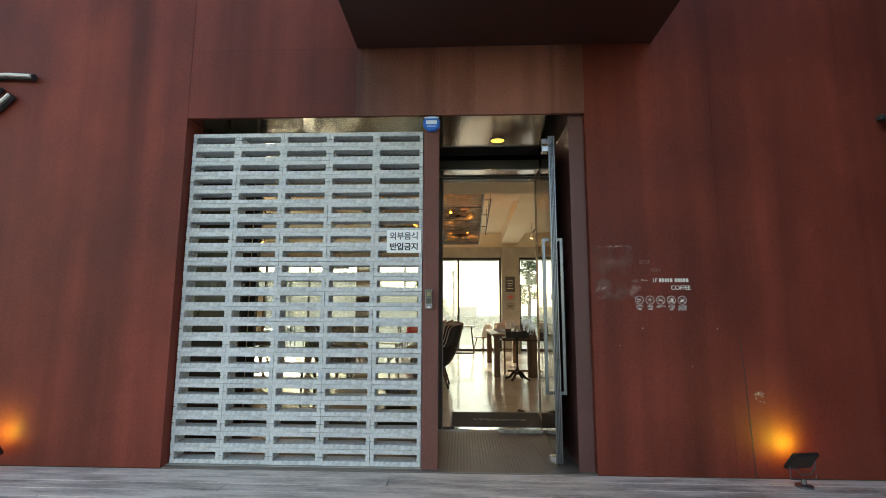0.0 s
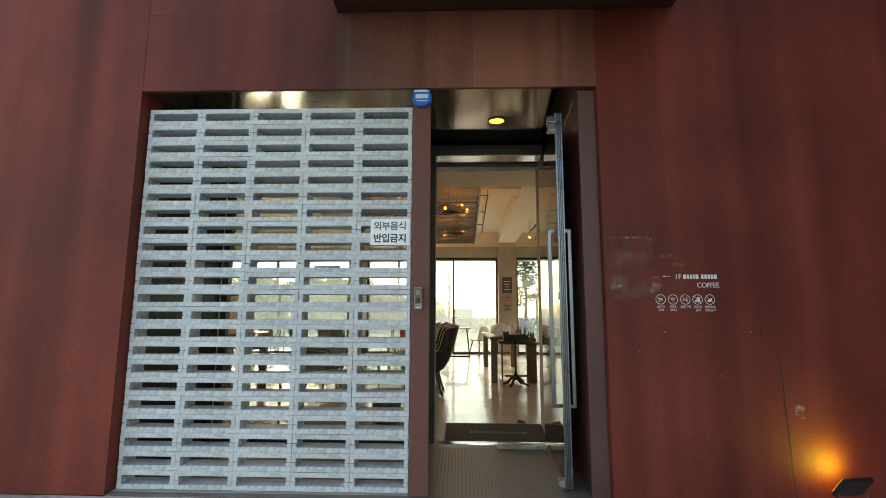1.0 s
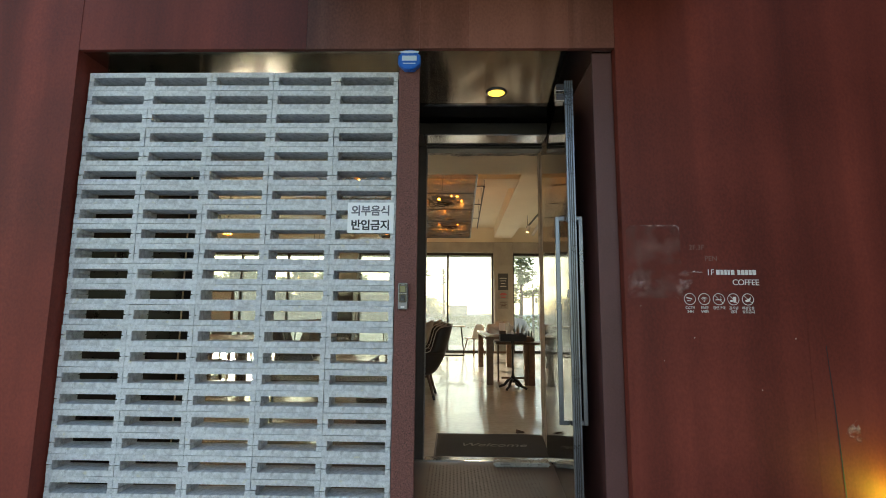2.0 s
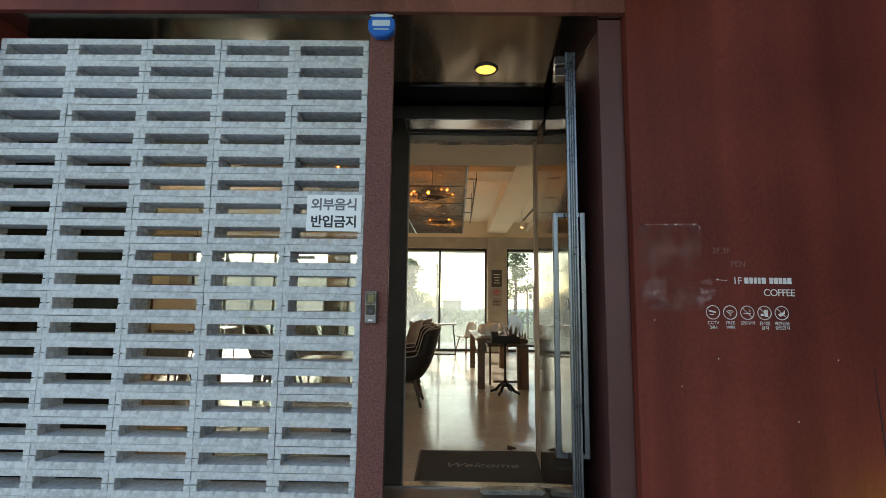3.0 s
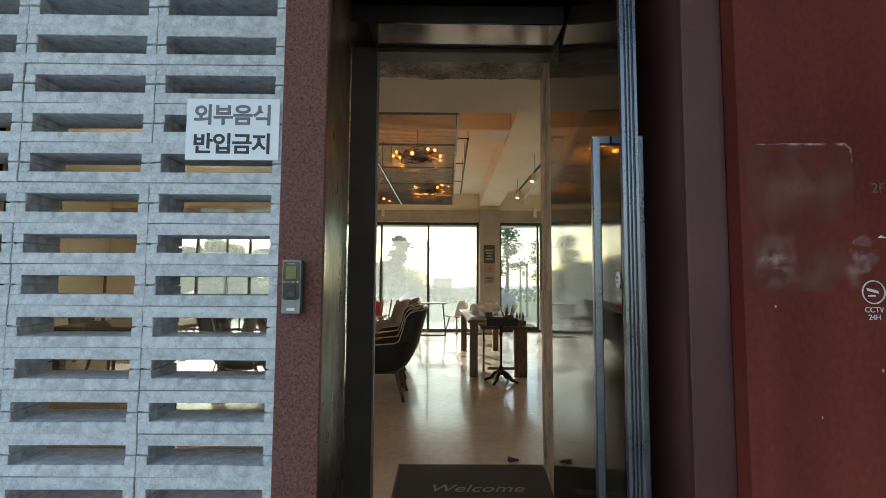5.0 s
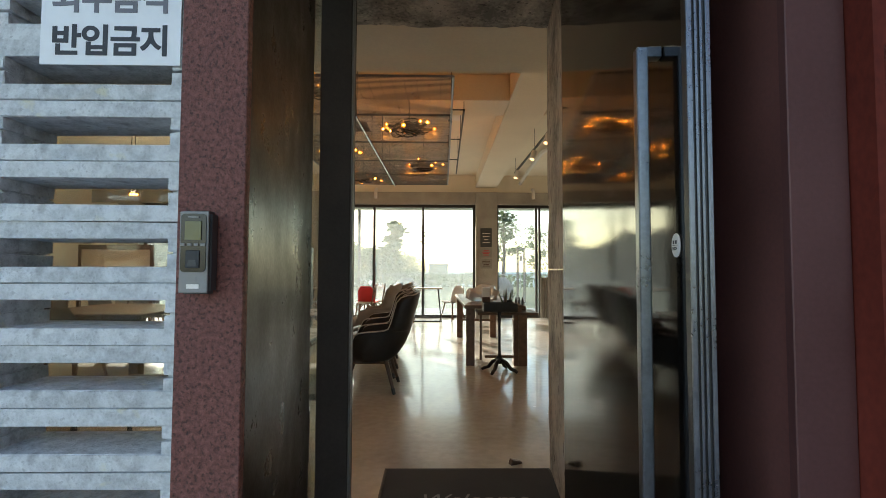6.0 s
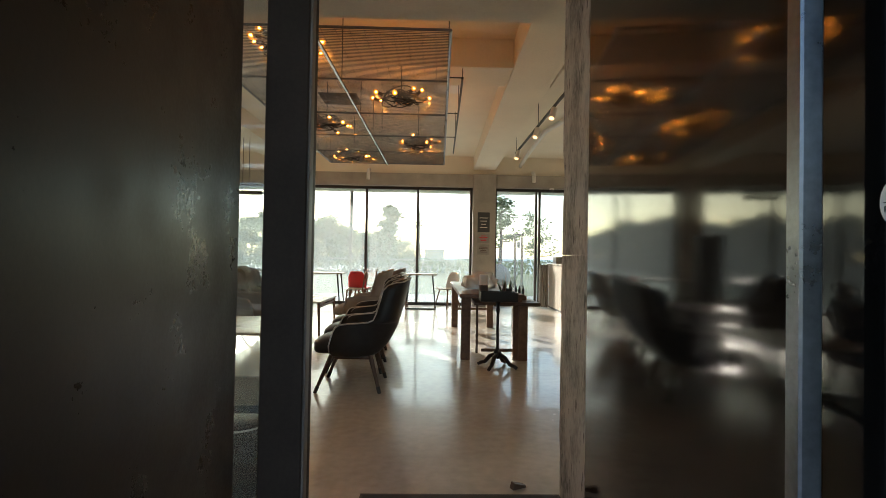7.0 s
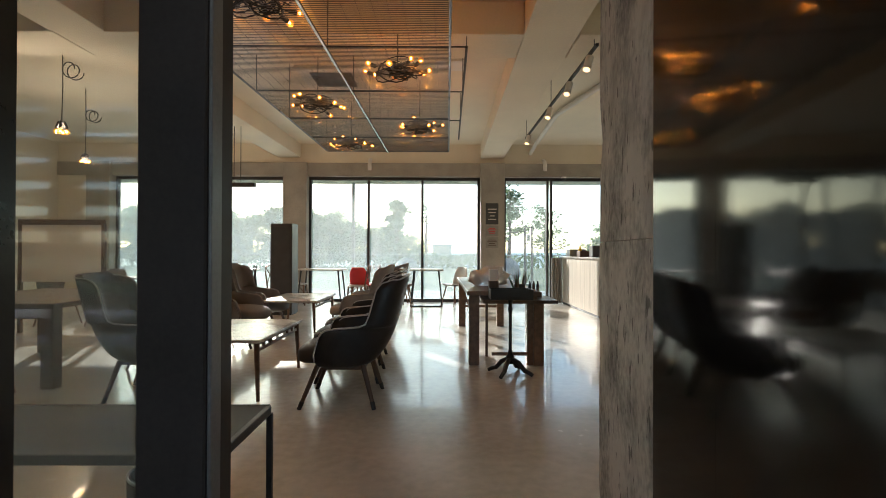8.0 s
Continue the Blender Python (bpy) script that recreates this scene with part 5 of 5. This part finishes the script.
for y in (5.3, 6.7, 8.1):
    part("tie", rod((0.70, y, 3.33), (0.855 + 0.0195 * (y - 5.3), y, 3.33), 0.008, 0.008, 6), M_BLACKIRON, t)
    part("hanger", rod((0.86 + 0.0195 * (y - 5.3), y, 3.33), (0.86 + 0.0195 * (y - 5.3), y, CEIL + 0.01), 0.005, 0.005, 6), M_BLACKIRON, t)
for x in (-1.07, 3.08):
    single("drain_pipe", tube([(x, 11.86, 3.40), (x, 11.74, 3.36), (x, 11.70, 3.27), (x, 11.70, 3.13)], 0.045, 10), M_WHITE, "short white drain pipe at the lintel", "pipe", smooth=True)
single("duct_pipe", tube([(2.75, 11.82, 3.56), (2.72, 11.0, 3.60), (2.7, 9.0, 3.70), (3.3, 6.2, 3.74)], 0.045, 10), M_WHITE, "white pipe slung under the ceiling", "pipe", smooth=True)
dome = thing("dome_camera", "small white dome camera under the lintel", "security camera", at=(3.55, 11.78, 3.0))
part("base", lathe([(0.06, 0.0), (0.06, -0.03)], 16), M_WHITE, dome)
part("dome", lathe([(0.05, -0.03), (0.045, -0.06), (0.025, -0.085), (0.002, -0.09)], 16), M_READER, dome)
for lab, z0, z1, m_, m2 in (("dark printed poster on the concrete column", 1.86, 2.36, M_READER, M_GREYPRINT), ("pale framed notice on the concrete column", 1.59, 1.83, M_TANCLOTH, M_RED), ("pale framed notice on the concrete column", 1.30, 1.555, M_TANCLOTH, M_DARKWOOD)):
    p = thing("poster", lab, "poster", at=(1.83, 11.715, z0))
    part("sheet", box(-0.15, 0.15, -0.012, 0.0, 0, z1 - z0, 0.002), m_, p)
    for k in range(4):
        w = random.uniform(0.06, 0.11)
        part("print", box(-w, w, -0.015, -0.0125, (z1 - z0) * (0.22 + 0.16 * k), (z1 - z0) * (0.22 + 0.16 * k) + 0.018), m2, p)

# pendants and the room beyond the entrance window
for x, y, z in ((-3.85, 6.0, 2.62), (-5.04, 8.0, 2.64), (-6.2, 6.6, 2.64)):
    p = thing("pendant_cluster", "pendant of clustered bare bulbs on a looped black cord", "pendant lamp", "bulb pendants", at=(x, y, z))
    part("cord", tube([(0, 0, 0.1), (0.01, 0, 0.5), (0, 0, CEIL - z + 0.01)], 0.006, 5), M_BLACKIRON, p)
    part("cord_loop", tube([(0.06 + 0.085 * math.cos(a), 0.012 * a, 0.72 + 0.085 * math.sin(a)) for a in [12.6 * q / 40 for q in range(41)]], 0.007, 5), M_BLACKIRON, p)
    for k in range(4):
        a = k * math.pi / 2 + 0.4
        q = Vector((0.05 * math.cos(a), 0.05 * math.sin(a), 0.0))
        s = part("socket", rod(q + Vector((0, 0, 0.02)), q * 0.5 + Vector((0, 0, 0.10)), 0.018, 0.014, 8), M_BLACKIRON, p)
        bulb = bmesh.new()
        bmesh.ops.create_icosphere(bulb, subdivisions=2, radius=0.032)
        bulb.transform(Matrix.Translation(q + Vector((0, 0, -0.02))))
        part("bulb", bulb, M_BULBGLASS, s, smooth=True)
        fil = bmesh.new()
        bmesh.ops.create_icosphere(fil, subdivisions=1, radius=0.013)
        fil.transform(Matrix.Translation(q + Vector((0, 0, -0.02))))
        part("filament", fil, M_FILAMENT, s)
for x, y in ((-3.85, 6.0), (-5.04, 8.0)):
    la = new("pendant_light", bpy.data.lights.new("pendant_light", 'POINT'))
    la.data.energy, la.data.color, la.data.shadow_soft_size = 10.0, (1.0, 0.74, 0.50), 0.12
    la.location = (x, y, 2.66)
hl = thing("bar_pendant", "flat black bar lamp hung on two rods", "pendant lamp", at=(-3.05, 9.0, 2.36))
part("bar", box(-0.32, 0.32, -0.06, 0.06, 0.0, 0.07, 0.006), M_BLACKIRON, hl)
for s in (-0.06, 0.06):
    part("rod", rod((s, 0, 0.07), (s, 0, CEIL - 2.35), 0.006, 0.006, 6), M_BLACKIRON, hl)
wb = thing("board_stand", "white board in a dark frame standing in the side room", "board", at=(-4.9, 7.4, 0))
part("board", box(-0.62, 0.55, 0, 0.02, 0.75, 1.58), M_WHITE, wb)
part("frame", box(-0.66, 0.59, -0.015, 0.035, 1.58, 1.66, 0.004), M_DARKWOOD, wb)
for s in (-0.66, 0.55):
    part("post", box(s, s + 0.05, -0.015, 0.035, 0.0, 1.58, 0.004), M_DARKWOOD, wb)
dt = thing("dining_table", "heavy dark wooden dining table on thick square legs", "table", at=(-3.45, 5.35, 0))
part("tabletop", box(-0.75, 0.72, -0.85, 0.85, 0.705, 0.75, 0.006), M_DARKWOOD, dt)
for sx in (-0.66, 0.63):
    for sy in (-0.76, 0.76):
        part("leg", box(sx - 0.055, sx + 0.055, sy - 0.055, sy + 0.055, 0, 0.705, 0.006), M_DARKWOOD, dt)
for sy in (-0.76, 0.76):
    part("apron", box(-0.605, 0.575, sy - 0.015, sy + 0.015, 0.61, 0.703, 0.004), M_DARKWOOD, dt)
shell_chair((-3.25, 4.25, 0), 172, M_GREYCLOTH, "grey shell chair drawn up to the heavy dining table", "side room chairs")
shell_chair((-2.35, 5.45, 0), -92, M_GREYCLOTH, "grey shell chair drawn up to the heavy dining table", "side room chairs")
for x, y in ((-6.0, 6.2), (-5.2, 8.8)):
    cafe_table((x, y, 0), 0, 1.3, 0.75, 0.75, "dark dining table in the side room", "side room tables", M_DARKWOOD)
    for dx, dy, r in ((-0.4, -0.6, 180), (0.4, -0.6, 180), (-0.4, 0.6, 0), (0.4, 0.6, 0)):
        shell_chair((x + dx, y + dy, 0), r, M_GREYCLOTH, "grey shell chair at a side room table", "side room chairs")

# ---- outside towards the sea ----
def pine(at, height, seed, spread, bare=0.45, tufts=900, label="tall leaning sea pine with layered dark crown"):
    rng = random.Random(seed)
    t = thing("pine_tree", label, "tree", "sea pines", at=at)
    trunk = [(0, 0, 0)]
    for k in range(1, 7):
        trunk.append((trunk[-1][0] + rng.uniform(-0.05, 0.05) * height * 0.3, trunk[-1][1] + rng.uniform(-0.03, 0.03) * height * 0.3, height * k / 6.3))
    part("trunk", tube(trunk, 0.022 * height + 0.04, 8, taper=0.25), M_BARK, t)
    limbs, leaves = bmesh.new(), bmesh.new()
    for k in range(18):
        f = bare + (1 - bare) * k / 17.5
        i = min(5, int(f * 6))
        base = Vector(trunk[i]).lerp(Vector(trunk[i + 1]), f * 6 - i)
        a = rng.uniform(0, 6.28)
        L = spread * (1.1 - 0.75 * (f - bare) / (1 - bare)) * rng.uniform(0.6, 1.1)
        tip = base + Vector((math.cos(a) * L, math.sin(a) * L, rng.uniform(0.0, 0.30) * L))
        mid = base.lerp(tip, 0.5) + Vector((0, 0, -0.08 * L))
        tube([base, mid, tip], 0.009 * height, 5, limbs, 0.3)
        for q in range(tufts // 18):
            s = rng.uniform(0.35, 1.08)
            p = base.lerp(tip, s) + Vector((rng.gauss(0, 0.16), rng.gauss(0, 0.16), rng.gauss(0.04, 0.10))) * spread
            r = rng.uniform(0.07, 0.16) * height * (0.25 if tufts < 1000 else 0.46)
            for w in range(3):
                d = Vector((rng.uniform(-1, 1), rng.uniform(-1, 1), rng.uniform(-0.1, 0.8))).normalized()
                n = d.cross(Vector((rng.uniform(-1, 1), rng.uniform(-1, 1), 0.3))).normalized() * r * 0.35
                leaves.faces.new([leaves.verts.new(p - n), leaves.verts.new(p + n), leaves.verts.new(p + d * r)])
    part("limbs", limbs, M_BARK, t)
    me = bpy.data.meshes.new("crown")
    leaves.to_mesh(me)
    leaves.free()
    me.materials.append(M_PINE)
    cr = new("crown", me)
    cr.parent = t
    return t


pine((5.15, 32, -0.1), 5.6, 5, 1.5, 0.38, 900)
pine((8.1, 34, -0.1), 4.6, 9, 1.6, 0.30, 760)
pine((-3.1, 42, -0.1), 5.7, 12, 1.45, 0.10, 2400)
pine((-0.45, 40, -0.1), 5.4, 14, 0.5, 0.7, 60, "thin almost bare sea pine")
for k, (x, y, h) in enumerate(((-13, 46, 5.0), (-16, 48, 5.4), (-10.5, 50, 4.9), (-19.5, 46, 4.6), (-7.5, 50, 3.8), (-23, 48, 5.6), (-27, 46, 5.0), (-31, 50, 5.6), (-36, 48, 5.0), (-5.4, 46, 3.2), (17, 46, 4.0), (-11.6, 47, 4.6), (-14.6, 50, 5.1), (-17.8, 46, 4.4), (-21.2, 49, 5.0), (-25, 47, 4.7), (-9.2, 48, 4.2), (-2.2, 47, 2.6))):
    pine((x, y, -0.1), h, 20 + k, 2.7, 0.05, 2600)
# clipped hedge at the lawn's edge
hb = bmesh.new()
rng = random.Random(4)
for k in range(5200):
    p = Vector((rng.uniform(-34, 26), rng.uniform(38.2, 39.2), rng.uniform(-0.1, 1.0)))
    r = rng.uniform(0.12, 0.3)
    d = Vector((rng.uniform(-1, 1), rng.uniform(-1, 1), rng.uniform(-0.2, 1))).normalized()
    n = d.cross(Vector((0.3, 0.8, 0.2))).normalized() * r * 0.5
    hb.faces.new([hb.verts.new(p - n), hb.verts.new(p + n), hb.verts.new(p + d * r)])
me = bpy.data.meshes.new("hedge")
hb.to_mesh(me)
hb.free()
me.materials.append(M_PINE)
tagged(new("hedge", me), "low dark green hedge along the lawn", "hedge", kind="stuff")
rail = thing("terrace_rail", "clear glass balustrade with a thin steel rail", "railing", at=(0, 30, 0))
part("top_rail", rod((-30, 0, 1.0), (30, 0, 1.0), 0.025, 0.025, 8), M_READERLIGHT, rail)
for k in range(31):
    part("post", rod((-30 + 2 * k, 0, -0.08), (-30 + 2 * k, 0, 1.0), 0.02, 0.02, 6), M_READERLIGHT, rail)
hut = thing("utility_hut", "far grey flat-roofed utility hut", "hut", at=(0.9, 48, -0.1))
part("wall", box(-1.0, 0.9, 0, 2, 0, 1.9, 0.02), M_CONC, hut)
part("roof", box(-1.1, 1.0, -0.1, 2.1, 1.9, 2.05, 0.02), M_PAVE, hut)
part("wall", box(-2.5, 3.2, 0.4, 2.4, 0, 0.9, 0.02), M_CONC, hut, "low side wall")
for x, y in ((3.3, 19.5), (-0.8, 20.5)):
    bag = bmesh.new()
    bmesh.ops.create_icosphere(bag, subdivisions=3, radius=1)
    for v in bag.verts:
        n = 1 + 0.12 * noise.noise(v.co * 1.7)
        v.co = Vector((v.co.x * 0.55 * n, v.co.y * 0.5 * n, max(-0.45, v.co.z * (0.62 if v.co.y > 0 else 0.42) * n)))
    single("bean_bag", bag, M_GREYCLOTH, "grey bean bag seat on the lawn", "bean bag", "lawn seats", smooth=True, m=pose(x, y, 0.39))
lan = thing("garden_lantern", "tall slim rectangular steel lantern frame on the lawn", "lantern", at=(4.05, 19.0, -0.06))
for s in (-0.14, 0.14):
    for q in (-0.14, 0.14):
        part("post", box(s - 0.02, s + 0.02, q - 0.02, q + 0.02, 0, 2.2), M_FRAME, lan)
part("cap", box(-0.17, 0.17, -0.17, 0.17, 2.2, 2.25, 0.005), M_FRAME, lan)
part("base", box(-0.17, 0.17, -0.17, 0.17, 0.0, 0.04, 0.005), M_FRAME, lan)
part("lamp", box(-0.06, 0.06, -0.06, 0.06, 1.7, 1.95, 0.01), M_TANCLOTH, lan)
# overhang with a pale fascia over the sea windows
structure("sea_overhang", box(-9, 8, 12.2, 13.5, 3.05, 3.3), M_PAINT, "pale overhang above the sea windows", "roof")
for x in (-1.75, -6.0):
    structure("terrace_post", box(x - 0.04, x + 0.04, 13.35, 13.43, -0.02, 3.05), M_FRAME, "slim terrace post", "post")

# ---- the block screen ----
def block_mesh():
    """One hollow cement block: a slot between two half bars, and end walls with a fine seam."""
    W, H, D, HALF, LUG = 0.3885, 0.1196, 0.14, 0.0325, 0.030
    b = box(0, W, 0, D, 0.0, HALF, 0.0014)
    box(0, W, 0, D, H - HALF, H + 0.0002, 0.0014, b)
    for x in (0, W - LUG):
        box(x, x + LUG, 0.0006, D - 0.0006, HALF - 0.003, H / 2 - 0.0024, 0.0012, b)
        box(x, x + LUG, 0.0006, D - 0.0006, H / 2 + 0.0024, H - HALF + 0.003, 0.0018, b)
        box(x + 0.004, x + LUG - 0.004, 0.012, D - 0.012, H / 2 - 0.003, H / 2 + 0.003, 0, b)
    for v in b.verts:
        v.co += Vector((random.gauss(0, 0.0007), random.gauss(0, 0.0010), random.gauss(0, 0.0007)))
    return mesh_of("block", b, M_BLOCK)


screen = thing("block_screen", "screen of stacked grey hollow cement blocks beside the door", "block screen", kind="structure")
BLOCKS = [block_mesh() for k in range(6)]
for r in range(22):
    for c in range(5):
        ob = new("block", random.choice(BLOCKS))
        ob.parent = screen
        ob.matrix_basis = pose(-1.955 + 0.3905 * c + random.uniform(-0.0012, 0.0012), 0.09 + random.uniform(-0.002, 0.002), 0.0085 + 0.1206 * r, 0, 0, random.uniform(-0.15, 0.15))

# ---- decking ----
deck = thing("deck", "weathered grey timber decking before the entrance", "decking", kind="structure")
y = -0.006
k = 0
while y > -7.5:
    x = -9.0 - (k % 3) * 1.1
    while x < 9:
        L = 3.3
        part("plank", box(x, x + L - 0.004, y - 0.138, y, -0.032, -0.003 + random.uniform(-0.0015, 0.0015), 0.003), M_DECK, deck)
        x += L
    y -= 0.144
    k += 1
